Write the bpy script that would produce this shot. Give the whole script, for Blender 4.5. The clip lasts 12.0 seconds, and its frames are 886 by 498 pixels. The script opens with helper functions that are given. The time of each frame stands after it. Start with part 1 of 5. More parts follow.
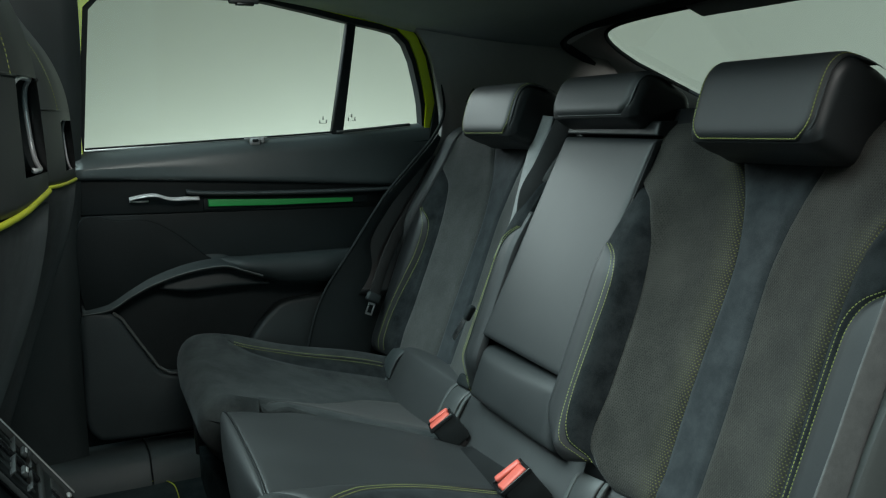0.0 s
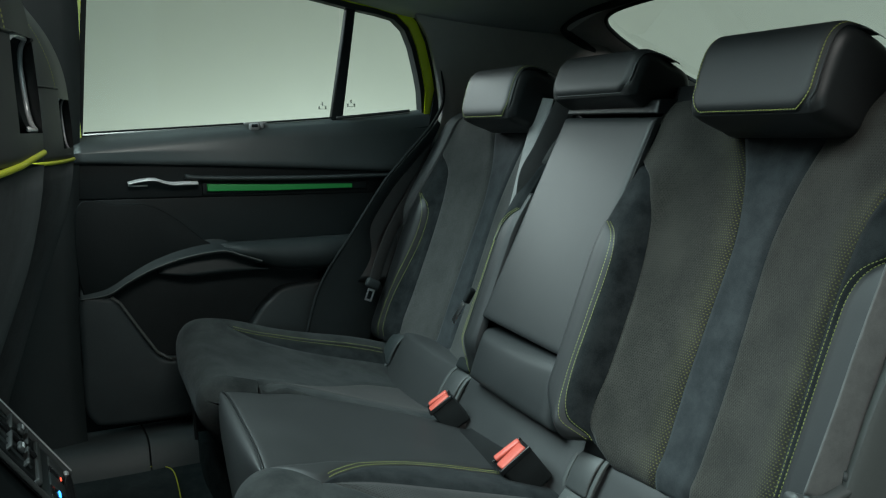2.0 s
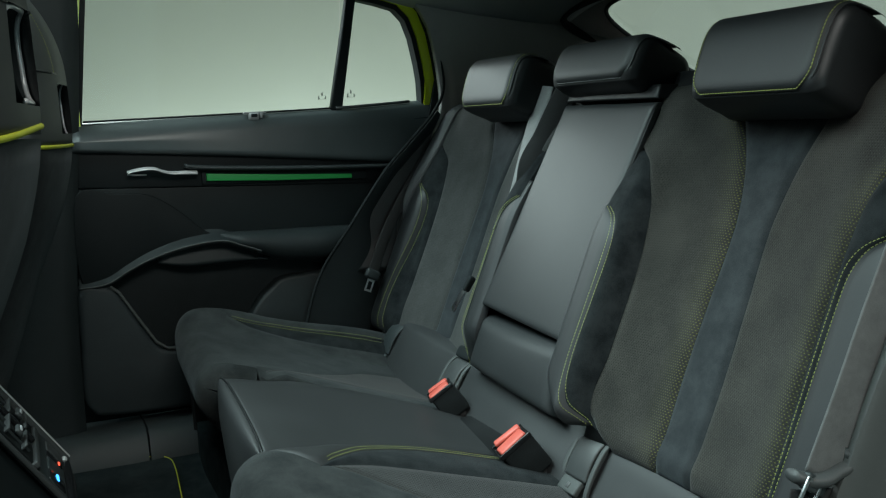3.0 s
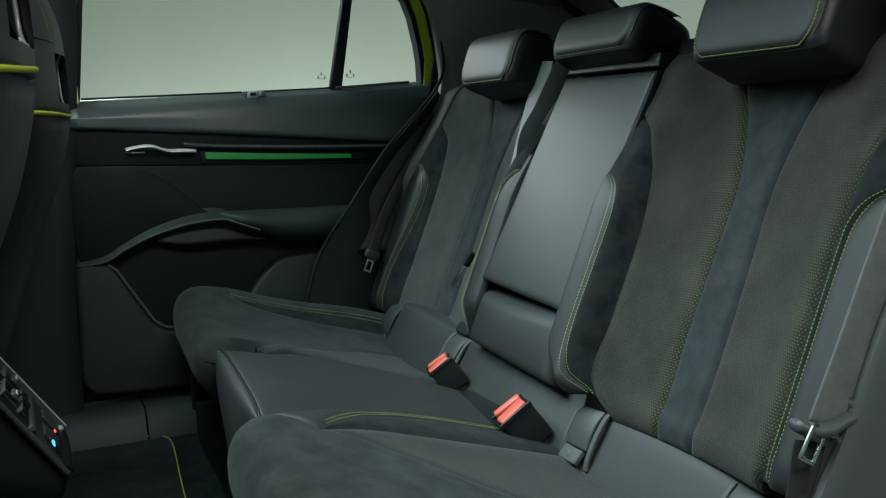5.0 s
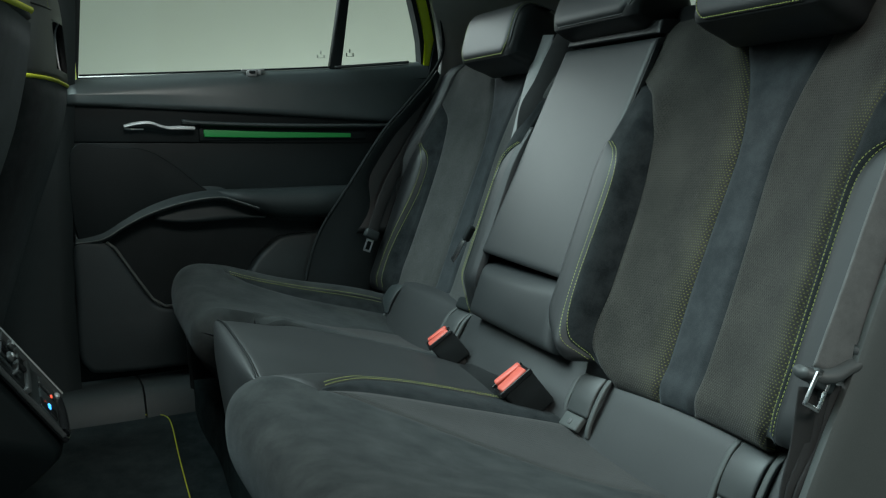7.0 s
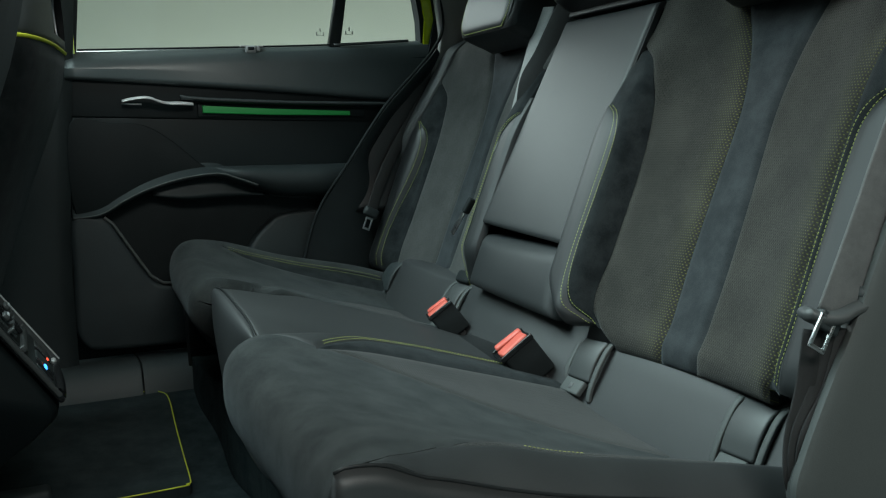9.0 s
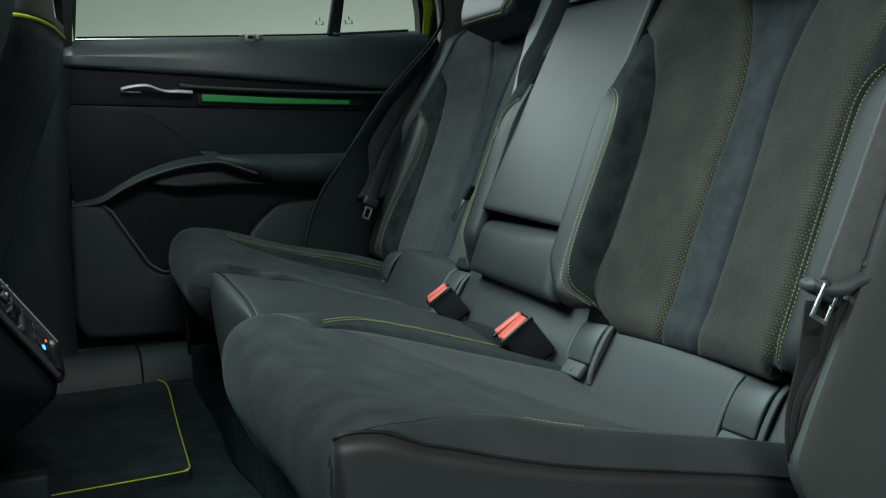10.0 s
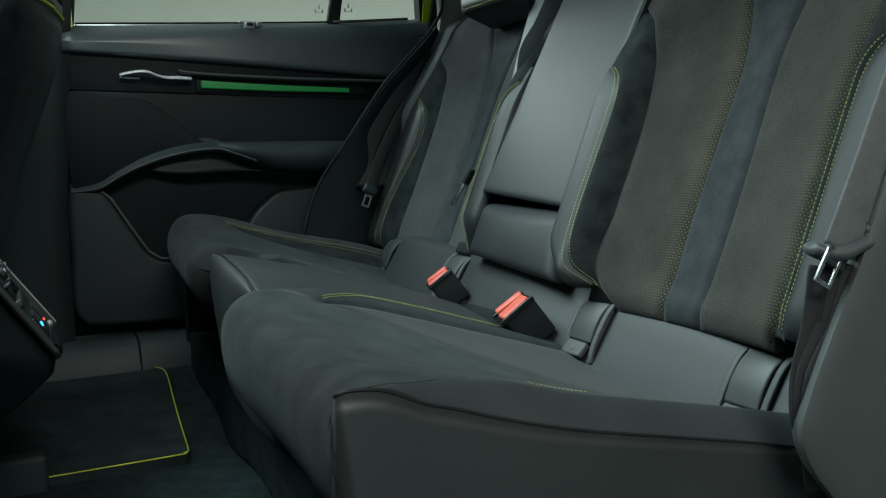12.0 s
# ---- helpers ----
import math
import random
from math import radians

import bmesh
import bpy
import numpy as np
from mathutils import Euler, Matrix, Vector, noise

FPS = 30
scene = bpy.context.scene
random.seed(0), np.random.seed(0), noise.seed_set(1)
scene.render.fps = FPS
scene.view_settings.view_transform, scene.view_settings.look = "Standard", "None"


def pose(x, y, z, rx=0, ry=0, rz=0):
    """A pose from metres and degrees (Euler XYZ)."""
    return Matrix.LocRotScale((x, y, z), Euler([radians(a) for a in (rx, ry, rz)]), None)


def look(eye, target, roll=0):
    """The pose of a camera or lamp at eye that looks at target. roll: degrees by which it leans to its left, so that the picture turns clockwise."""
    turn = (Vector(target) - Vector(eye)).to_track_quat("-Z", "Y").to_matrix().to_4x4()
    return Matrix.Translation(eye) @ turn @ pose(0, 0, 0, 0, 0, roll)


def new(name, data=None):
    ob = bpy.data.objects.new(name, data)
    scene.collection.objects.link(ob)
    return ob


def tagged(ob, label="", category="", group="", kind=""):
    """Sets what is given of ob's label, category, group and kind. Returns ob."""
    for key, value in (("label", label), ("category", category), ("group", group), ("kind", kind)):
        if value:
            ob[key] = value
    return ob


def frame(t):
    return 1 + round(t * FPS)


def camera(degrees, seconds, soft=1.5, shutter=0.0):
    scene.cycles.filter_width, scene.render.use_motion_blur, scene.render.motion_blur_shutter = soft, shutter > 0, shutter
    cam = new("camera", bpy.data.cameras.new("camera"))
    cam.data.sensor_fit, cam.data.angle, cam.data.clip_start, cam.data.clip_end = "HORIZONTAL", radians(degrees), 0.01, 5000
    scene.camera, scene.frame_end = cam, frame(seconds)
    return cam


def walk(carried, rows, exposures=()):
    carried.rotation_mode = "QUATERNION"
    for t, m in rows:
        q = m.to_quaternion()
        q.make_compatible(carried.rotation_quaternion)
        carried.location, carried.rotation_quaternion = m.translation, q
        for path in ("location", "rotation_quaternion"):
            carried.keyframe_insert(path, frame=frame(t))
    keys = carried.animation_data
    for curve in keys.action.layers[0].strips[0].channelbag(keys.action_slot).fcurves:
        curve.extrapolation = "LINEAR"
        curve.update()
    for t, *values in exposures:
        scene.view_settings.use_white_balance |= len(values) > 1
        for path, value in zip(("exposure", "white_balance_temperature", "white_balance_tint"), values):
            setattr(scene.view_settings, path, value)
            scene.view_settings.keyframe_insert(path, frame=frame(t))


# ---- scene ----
# camera
cam = camera(51.2, 12.0, soft=1.2)
PATH = [
    (0, (0.0290, -1.3440, 0.8321), (0.8589, 0.4548, 0.5558), -1.53),
    (0.5, (0.0297, -1.3442, 0.8250), (0.8591, 0.4552, 0.5502), -1.54),
    (1, (0.0304, -1.3442, 0.8154), (0.8593, 0.4557, 0.5423), -1.54),
    (1.5, (0.0310, -1.3441, 0.8041), (0.8596, 0.4563, 0.5328), -1.55),
    (2, (0.0315, -1.3438, 0.7915), (0.8598, 0.4570, 0.5223), -1.55),
    (2.5, (0.0320, -1.3435, 0.7780), (0.8600, 0.4578, 0.5111), -1.56),
    (3, (0.0324, -1.3430, 0.7641), (0.8603, 0.4587, 0.4995), -1.56),
    (5, (0.0336, -1.3403, 0.7059), (0.8613, 0.4629, 0.4524), -1.58),
    (5.5, (0.0337, -1.3394, 0.6910), (0.8615, 0.4640, 0.4405), -1.58),
    (6, (0.0338, -1.3385, 0.6760), (0.8618, 0.4652, 0.4286), -1.59),
    (6.5, (0.0338, -1.3375, 0.6608), (0.8621, 0.4664, 0.4165), -1.59),
    (7, (0.0338, -1.3366, 0.6453), (0.8623, 0.4677, 0.4042), -1.60),
    (9, (0.0331, -1.3325, 0.5815), (0.8635, 0.4724, 0.3530), -1.62),
    (9.5, (0.0327, -1.3315, 0.5658), (0.8638, 0.4736, 0.3404), -1.62),
    (10, (0.0323, -1.3306, 0.5508), (0.8641, 0.4746, 0.3284), -1.63),
    (10.5, (0.0319, -1.3296, 0.5370), (0.8644, 0.4756, 0.3176), -1.63),
    (11, (0.0314, -1.3287, 0.5252), (0.8647, 0.4766, 0.3087), -1.64),
    (11.5, (0.0308, -1.3279, 0.5162), (0.8651, 0.4775, 0.3025), -1.64),
    (12, (0.0302, -1.3271, 0.5112), (0.8654, 0.4782, 0.3002), -1.64),
]
walk(cam, [(t, look(eye, target, roll)) for t, eye, target, roll in PATH])

# ---- world and lights ----
world = bpy.data.worlds.new("studio_world")
scene.world = world
world.use_nodes = True
world.node_tree.nodes["Background"].inputs[0].default_value = (0.30, 0.62, 0.66, 1)
world.node_tree.nodes["Background"].inputs[1].default_value = 0.05
scene.view_settings.exposure = 0.0


def softbox(name, eye, target, sx, sy, watts, colour=(0.93, 1.0, 0.94)):
    data = bpy.data.lights.new(name, "AREA")
    data.shape, data.size, data.size_y, data.energy, data.color = "RECTANGLE", sx, sy, watts, colour
    ob = new(name, data)
    ob.matrix_world = look(eye, target)
    return ob


overhead = softbox("softbox_overhead", (-1.10, 0.55, 3.2), (0.7, 0.05, 0.5), 2.6, 2.2, 87, (0.77, 1.0, 1.02))
overhead.data.spread = radians(110)  # gridded, so that little of it falls on the walls
softbox("softbox_far_side", (-0.5, 3.2, 1.95), (0.9, 0.3, 0.8), 2.4, 0.8, 60, (0.85, 1.0, 1.0))
# weak fill added behind the camera; no such lamp is known
softbox("fill_behind", (0.45, -3.6, 0.6), (0.6, 0.4, 0.6), 1.0, 1.2, 5.5, (0.60, 1.0, 1.03))
softbox("softbox_open_side", (0.25, -2.8, 2.7), (0.7, -0.55, 0.35), 1.8, 0.9, 56, (0.965, 0.99, 0.94))
softbox("softbox_backdrop", (1.3, 4.0, -0.24), (1.4, 4.5, 0.6), 2.8, 0.3, 58, (0.90, 1.0, 0.94))
softbox("softbox_rear", (3.1, 0.9, -0.22), (4.7, 2.6, 2.5), 2.6, 0.5, 46, (0.95, 1.0, 0.92))


# ---- materials ----
def material(name):
    m = bpy.data.materials.new(name)
    m.use_nodes = True
    return m, m.node_tree.nodes, m.node_tree.links, m.node_tree.nodes["Principled BSDF"]


def ramp(nodes, links, fac, a, b, lo=0.3, hi=0.7):
    r = nodes.new("ShaderNodeValToRGB")
    r.color_ramp.elements[0].position, r.color_ramp.elements[1].position = lo, hi
    r.color_ramp.elements[0].color, r.color_ramp.elements[1].color = (*a, 1), (*b, 1)
    links.new(fac, r.inputs[0])
    return r.outputs[0]


def noise_node(nodes, links, scale, detail=4.0, rough=0.6):
    c = nodes.new("ShaderNodeTexCoord")
    n = nodes.new("ShaderNodeTexNoise")
    n.inputs["Scale"].default_value, n.inputs["Detail"].default_value, n.inputs["Roughness"].default_value = scale, detail, rough
    links.new(c.outputs["Object"], n.inputs["Vector"])
    return n.outputs["Fac"]


def surface(name, a, b, rough=0.5, spread=0.1, coarse=9.0, fine=400.0, bump=0.1, grain="noise", sheen=0.0, metallic=0.0, spec=0.5, depth=0.0006, coat=0.0, lo=0.35, hi=0.65):
    """Two-scale colour variation, roughness wear and a fine relief."""
    m, nodes, links, bsdf = material(name)
    big, small = noise_node(nodes, links, coarse, 6.0, 0.65), noise_node(nodes, links, fine, 2.0)
    mix = nodes.new("ShaderNodeMath")
    mix.operation = "MULTIPLY_ADD"
    links.new(big, mix.inputs[0])
    mix.inputs[1].default_value = 0.65
    half = nodes.new("ShaderNodeMath")
    half.operation = "MULTIPLY"
    half.inputs[1].default_value = 0.35
    links.new(small, half.inputs[0])
    links.new(half.outputs[0], mix.inputs[2])
    links.new(ramp(nodes, links, mix.outputs[0], a, b, lo, hi), bsdf.inputs["Base Color"])
    rr = nodes.new("ShaderNodeMapRange")
    bsdf.inputs["Sheen Tint"].default_value = (0.8, 0.9, 0.95, 1)
    rr.inputs["To Min"].default_value, rr.inputs["To Max"].default_value = rough - spread, rough + spread
    links.new(mix.outputs[0], rr.inputs["Value"])
    links.new(rr.outputs[0], bsdf.inputs["Roughness"])
    bsdf.inputs["Metallic"].default_value = metallic
    bsdf.inputs["Specular IOR Level"].default_value = spec
    bsdf.inputs["Sheen Weight"].default_value = sheen
    bsdf.inputs["Sheen Roughness"].default_value = 0.45
    bsdf.inputs["Coat Weight"].default_value = coat
    if bump:
        bp = nodes.new("ShaderNodeBump")
        bp.inputs["Strength"].default_value, bp.inputs["Distance"].default_value = bump, depth
        if grain == "leather":
            c, v = nodes.new("ShaderNodeTexCoord"), nodes.new("ShaderNodeTexVoronoi")
            v.feature = "DISTANCE_TO_EDGE"
            v.inputs["Scale"].default_value = fine
            links.new(c.outputs["Object"], v.inputs["Vector"])
            links.new(v.outputs["Distance"], bp.inputs["Height"])
        else:
            links.new(small, bp.inputs["Height"])
        links.new(bp.outputs[0], bsdf.inputs["Normal"])
    return m


def perforated(name, a, b, hole, thread, pitch=0.0042, radius=0.30, glow=0.05):
    """Suede with rows of punched holes; a yellow underlay shows towards one seam."""
    m, nodes, links, bsdf = material(name)

    def math_node(op, x, y=None, z=None):
        n = nodes.new("ShaderNodeMath")
        n.operation = op
        for i, value in enumerate((x, y, z)):
            if value is None:
                continue
            if isinstance(value, (int, float)):
                n.inputs[i].default_value = value
            else:
                links.new(value, n.inputs[i])
        return n.outputs[0]

    uv = nodes.new("ShaderNodeUVMap")
    uv.uv_map = "metric"
    sep = nodes.new("ShaderNodeSeparateXYZ")
    links.new(uv.outputs[0], sep.inputs[0])
    u, v = math_node("DIVIDE", sep.outputs[0], pitch), math_node("DIVIDE", sep.outputs[1], pitch * 0.87)
    row = math_node("FLOOR", v)
    shift = math_node("MULTIPLY", math_node("MODULO", row, 2.0), 0.5)
    fu = math_node("SUBTRACT", math_node("FRACT", math_node("ADD", u, shift)), 0.5)
    fv = math_node("SUBTRACT", math_node("FRACT", v), 0.5)
    dist = math_node("SQRT", math_node("ADD", math_node("MULTIPLY", fu, fu), math_node("MULTIPLY", fv, fv)))
    dot = nodes.new("ShaderNodeMapRange")
    dot.inputs["From Min"].default_value, dot.inputs["From Max"].default_value = radius, radius - 0.12
    links.new(dist, dot.inputs["Value"])
    eu = nodes.new("ShaderNodeUVMap")
    eu.uv_map = "edge"
    esep = nodes.new("ShaderNodeSeparateXYZ")
    links.new(eu.outputs[0], esep.inputs[0])
    near = nodes.new("ShaderNodeMapRange")
    near.inputs["From Min"].default_value, near.inputs["From Max"].default_value = glow, 0.0
    links.new(esep.outputs[1], near.inputs["Value"])
    big = math_node("ADD", math_node("MULTIPLY", noise_node(nodes, links, 14.0), 0.5), math_node("MULTIPLY", noise_node(nodes, links, 420.0, 2.0), 0.5))
    cloth = ramp(nodes, links, big, a, b, 0.38, 0.62)
    holes = nodes.new("ShaderNodeMix")
    holes.data_type = "RGBA"
    links.new(math_node("POWER", near.outputs[0], 1.3), holes.inputs["Factor"])
    holes.inputs["A"].default_value, holes.inputs["B"].default_value = (*hole, 1), (*thread, 1)
    final = nodes.new("ShaderNodeMix")
    final.data_type = "RGBA"
    links.new(dot.outputs[0], final.inputs["Factor"])
    links.new(cloth, final.inputs["A"])
    links.new(holes.outputs["Result"], final.inputs["B"])
    links.new(final.outputs["Result"], bsdf.inputs["Base Color"])
    bsdf.inputs["Roughness"].default_value = 0.9
    bsdf.inputs["Specular IOR Level"].default_value = 0.25
    bsdf.inputs["Sheen Weight"].default_value = 0.12
    bp = nodes.new("ShaderNodeBump")
    bp.invert = True
    bp.inputs["Strength"].default_value, bp.inputs["Distance"].default_value = 0.7, 0.0008
    links.new(dot.outputs[0], bp.inputs["Height"])
    links.new(bp.outputs[0], bsdf.inputs["Normal"])
    return m


def emitter(name, colour, strength):
    m, nodes, links, bsdf = material(name)
    bsdf.inputs["Base Color"].default_value = (*colour, 1)
    bsdf.inputs["Emission Color"].default_value = (*colour, 1)
    bsdf.inputs["Emission Strength"].default_value = strength
    return m


def clear_glass(name, tint, alpha_mix=0.9):
    """A thin pane: mostly clear, glossy at grazing angles."""
    m, nodes, links, bsdf = material(name)
    clear, gloss, mix, fr = (nodes.new("ShaderNodeBsdfTransparent"), nodes.new("ShaderNodeBsdfGlossy"),
                             nodes.new("ShaderNodeMixShader"), nodes.new("ShaderNodeFresnel"))
    clear.inputs[0].default_value = (*tint, 1)
    gloss.inputs["Roughness"].default_value = 0.02
    fr.inputs[0].default_value = 1.22
    links.new(fr.outputs[0], mix.inputs[0])
    links.new(clear.outputs[0], mix.inputs[1])
    links.new(gloss.outputs[0], mix.inputs[2])
    links.new(mix.outputs[0], nodes["Material Output"].inputs[0])
    return m


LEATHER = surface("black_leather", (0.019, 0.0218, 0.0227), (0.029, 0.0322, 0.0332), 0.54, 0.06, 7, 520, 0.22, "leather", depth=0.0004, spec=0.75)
# LEATHER_MID and LEATHER_PAD are dimmer copies of LEATHER, muting glare in the colour
LEATHER_MID = surface("black_leather_dimmed", (0.017, 0.0195, 0.0205), (0.025, 0.0282, 0.0293), 0.54, 0.05, 7, 520, 0.22, "leather", depth=0.0004, spec=0.55)
LEATHER_PAD = surface("black_leather_pad_dimmed", (0.0175, 0.0205, 0.0214), (0.026, 0.0294, 0.0304), 0.50, 0.06, 7, 520, 0.22, "leather", depth=0.0004, spec=0.52)
# dark leather; also stands for the shade on the far seat's outer edge
LEATHER_DARK = surface("dark_and_shaded_leather", (0.010, 0.0115, 0.012), (0.016, 0.018, 0.019), 0.45, 0.06, 7, 520, 0.25, "leather", depth=0.0004, spec=0.4)
SUEDE_DARK = surface("black_suede", (0.0045, 0.0066, 0.0075), (0.020, 0.0242, 0.0252), 0.92, 0.06, 30, 900, 0.4, sheen=0.08, spec=0.2, lo=0.40, hi=0.60)
SUEDE = surface("charcoal_suede", (0.014, 0.0175, 0.0178), (0.044, 0.0490, 0.0482), 0.92, 0.06, 24, 900, 0.5, sheen=0.10, spec=0.2, lo=0.37, hi=0.63)
SUEDE_STRIP = surface("slate_suede", (0.020, 0.0245, 0.027), (0.041, 0.0475, 0.0505), 0.9, 0.06, 28, 900, 0.4, sheen=0.18, spec=0.2, lo=0.40, hi=0.60)
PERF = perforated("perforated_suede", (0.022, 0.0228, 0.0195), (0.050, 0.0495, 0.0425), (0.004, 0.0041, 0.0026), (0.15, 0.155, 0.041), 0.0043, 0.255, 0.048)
# paler copy of PERF: the light on the far seat is in its colour
PERF_FAR = perforated("perforated_suede_lit", (0.038, 0.0415, 0.0402), (0.074, 0.0775, 0.0745), (0.018, 0.0187, 0.018), (0.04, 0.04, 0.03), 0.0038, 0.22, 0.02)
PERF_PLAIN = perforated("perforated_cushion_suede", (0.025, 0.0285, 0.0288), (0.040, 0.0438, 0.0432), (0.012, 0.0125, 0.0125), (0.02, 0.02, 0.014), 0.0046, 0.32, 0.02)
THREAD = surface("yellow_thread", (0.20, 0.225, 0.055), (0.27, 0.30, 0.075), 0.7, 0.1, 60, 900, 0)
PIPING = surface("lime_piping", (0.55, 0.60, 0.03), (0.64, 0.68, 0.05), 0.5, 0.1, 30, 900, 0.1)
PLASTIC = surface("black_grained_plastic", (0.020, 0.027, 0.028), (0.029, 0.038, 0.0395), 0.55, 0.08, 8, 700, 0.3)
# lighter copy of SOFT_TRIM: the window's sheen is in its base colour
UPPER_TRIM = surface("soft_trim_sheen", (0.033, 0.0425, 0.044), (0.045, 0.056, 0.058), 0.36, 0.06, 6, 600, 0.3, "leather", depth=0.0003, spec=0.75)
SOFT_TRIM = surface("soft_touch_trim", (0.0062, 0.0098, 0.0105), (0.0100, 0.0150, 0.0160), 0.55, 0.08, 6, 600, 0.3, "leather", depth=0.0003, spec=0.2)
TRIM_GREY = surface("grey_side_trim", (0.064, 0.073, 0.071), (0.078, 0.087, 0.085), 0.65, 0.06, 5, 700, 0.3)
GLOSS = surface("gloss_black_plastic", (0.010, 0.011, 0.012), (0.014, 0.015, 0.016), 0.18, 0.05, 8, 600, 0)
PLASTIC_GREY = surface("smooth_grey_plastic", (0.050, 0.055, 0.055), (0.060, 0.066, 0.066), 0.48, 0.06, 8, 600, 0.1)
# for seals, and for blocks that stand for the shade in recesses
RUBBER = surface("black_rubber_and_recess", (0.009, 0.0125, 0.0132), (0.015, 0.0195, 0.0205), 0.8, 0.1, 20, 500, 0.1, spec=0.25)
CARPET = surface("black_carpet", (0.011, 0.0175, 0.019), (0.033, 0.046, 0.049), 0.97, 0.02, 30, 1300, 0.8, depth=0.002, spec=0.1)
MAT = surface("velour_mat", (0.018, 0.026, 0.0275), (0.040, 0.054, 0.057), 0.97, 0.02, 22, 1500, 0.6, depth=0.0015, spec=0.1)
SILL = surface("dark_sill_plastic", (0.034, 0.045, 0.047), (0.046, 0.060, 0.062), 0.55, 0.08, 8, 700, 0.3)
# lighter copy of SOFT_TRIM: light on armrest and shelf is in its colour
ARM_TRIM = surface("soft_trim_lit", (0.018, 0.0245, 0.0255), (0.026, 0.034, 0.0355), 0.55, 0.08, 6, 600, 0.3, "leather", depth=0.0003, spec=0.3)
HEADLINER = surface("grey_headliner_cloth", (0.33, 0.35, 0.35), (0.38, 0.40, 0.40), 0.95, 0.04, 10, 1100, 0.4, spec=0.15)
PILLAR = surface("warm_grey_pillar_trim", (0.30, 0.29, 0.275), (0.36, 0.347, 0.33), 0.75, 0.06, 8, 700, 0.3)
PILLAR_DARK = surface("warm_tailgate_trim", (0.36, 0.35, 0.335), (0.42, 0.407, 0.39), 0.75, 0.06, 8, 700, 0.3)
PAINT = surface("lime_car_paint", (0.50, 0.60, 0.010), (0.54, 0.64, 0.014), 0.25, 0.03, 4, 500, 0, coat=1.0)
CHROME = surface("satin_chrome", (0.66, 0.67, 0.68), (0.74, 0.75, 0.75), 0.30, 0.06, 30, 500, 0, metallic=0.35)
STEEL = surface("polished_steel", (0.52, 0.53, 0.54), (0.62, 0.63, 0.64), 0.28, 0.05, 30, 500, 0, metallic=1.0)
RED = surface("red_release_plastic", (0.62, 0.10, 0.07), (0.70, 0.14, 0.10), 0.42, 0.06, 40, 700, 0.05)
WEBBING = surface("grey_belt_webbing", (0.095, 0.101, 0.100), (0.145, 0.152, 0.150), 0.7, 0.08, 60, 1400, 0.5, depth=0.001)
# copy of WEBBING with the light on the middle belt in its colour
WEBBING_LIT = surface("lit_belt_webbing", (0.21, 0.22, 0.218), (0.28, 0.292, 0.29), 0.65, 0.08, 60, 1400, 0.5, depth=0.001)
# dark copy of WEBBING; the folded run's shade is put into it
WEBBING_DARK = surface("dark_belt_webbing", (0.010, 0.011, 0.011), (0.018, 0.019, 0.019), 0.75, 0.08, 60, 1400, 0.5, depth=0.001)
# darker than the other door trim: the front seat's shade is in it
INSERT = surface("insert_leather_shaded", (0.0042, 0.0066, 0.0071), (0.0075, 0.0108, 0.0116), 0.58, 0.06, 7, 520, 0.22, "leather", depth=0.0004, spec=0.18)
SPEAKER = surface("speaker_grille_plastic", (0.017, 0.0245, 0.0265), (0.027, 0.037, 0.0395), 0.6, 0.08, 10, 900, 0.5)
# for the unseen walls; kept dark so that little light bounces back
DARK_WALL = surface("bounce_cut_wall", (0.06, 0.066, 0.066), (0.08, 0.086, 0.086), 0.9, 0.03, 0.8, 40, 0.05)
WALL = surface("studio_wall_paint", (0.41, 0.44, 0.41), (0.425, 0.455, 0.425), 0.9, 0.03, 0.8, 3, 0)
CONCRETE = surface("studio_floor_paint", (0.15, 0.165, 0.16), (0.19, 0.205, 0.20), 0.5, 0.1, 1.5, 60, 0.1)
HOOK_GREY = surface("pale_grey_plastic", (0.20, 0.21, 0.21), (0.26, 0.27, 0.27), 0.45, 0.06, 20, 500, 0.1)
SYMBOL = surface("dull_grey_print", (0.07, 0.075, 0.075), (0.09, 0.095, 0.095), 0.6, 0.05, 20, 300, 0)
DECAL = surface("grey_print", (0.26, 0.28, 0.26), (0.32, 0.34, 0.32), 0.6, 0.05, 20, 300, 0)
STRIP_LIGHT = emitter("green_ambient_light", (0.015, 0.22, 0.05), 0.14)
LED_BLUE = emitter("blue_led", (0.05, 0.35, 1.0), 2.5)
LED_RED = emitter("red_led", (1.0, 0.10, 0.05), 1.6)
GLASS = clear_glass("window_glass", (0.86, 0.92, 0.88))


# ---- mesh helpers ----
def mesh_of(name, bm, mat, smooth=True):
    me = bpy.data.meshes.new(name)
    bm.normal_update()
    bm.to_mesh(me)
    bm.free()
    me.materials.append(mat)
    if smooth:
        me.polygons.foreach_set("use_smooth", [True] * len(me.polygons))
    return me


def part(name, bm, mat, parent=None, label="", smooth=True):
    ob = new(name, mesh_of(name, bm, mat, smooth))
    ob.parent = parent
    return tagged(ob, label=label)


def thing(name, label, category, group="", kind="", at=(0, 0, 0)):
    ob = new(name)
    ob.location = at
    ob.empty_display_size = 0.05
    return tagged(ob, label, category, group, kind)


def sharp(ob, angle=35):
    """Keep crisp edges where faces meet steeply."""
    me = ob.data
    bm = bmesh.new()
    bm.from_mesh(me)
    for e in bm.edges:
        if len(e.link_faces) == 2 and e.calc_face_angle(0) > radians(angle):
            e.smooth = False
    bm.to_mesh(me)
    bm.free()
    return ob


def smoothstep(a, b, x):
    t = min(1.0, max(0.0, (x - a) / (b - a)))
    return t * t * (3 - 2 * t)


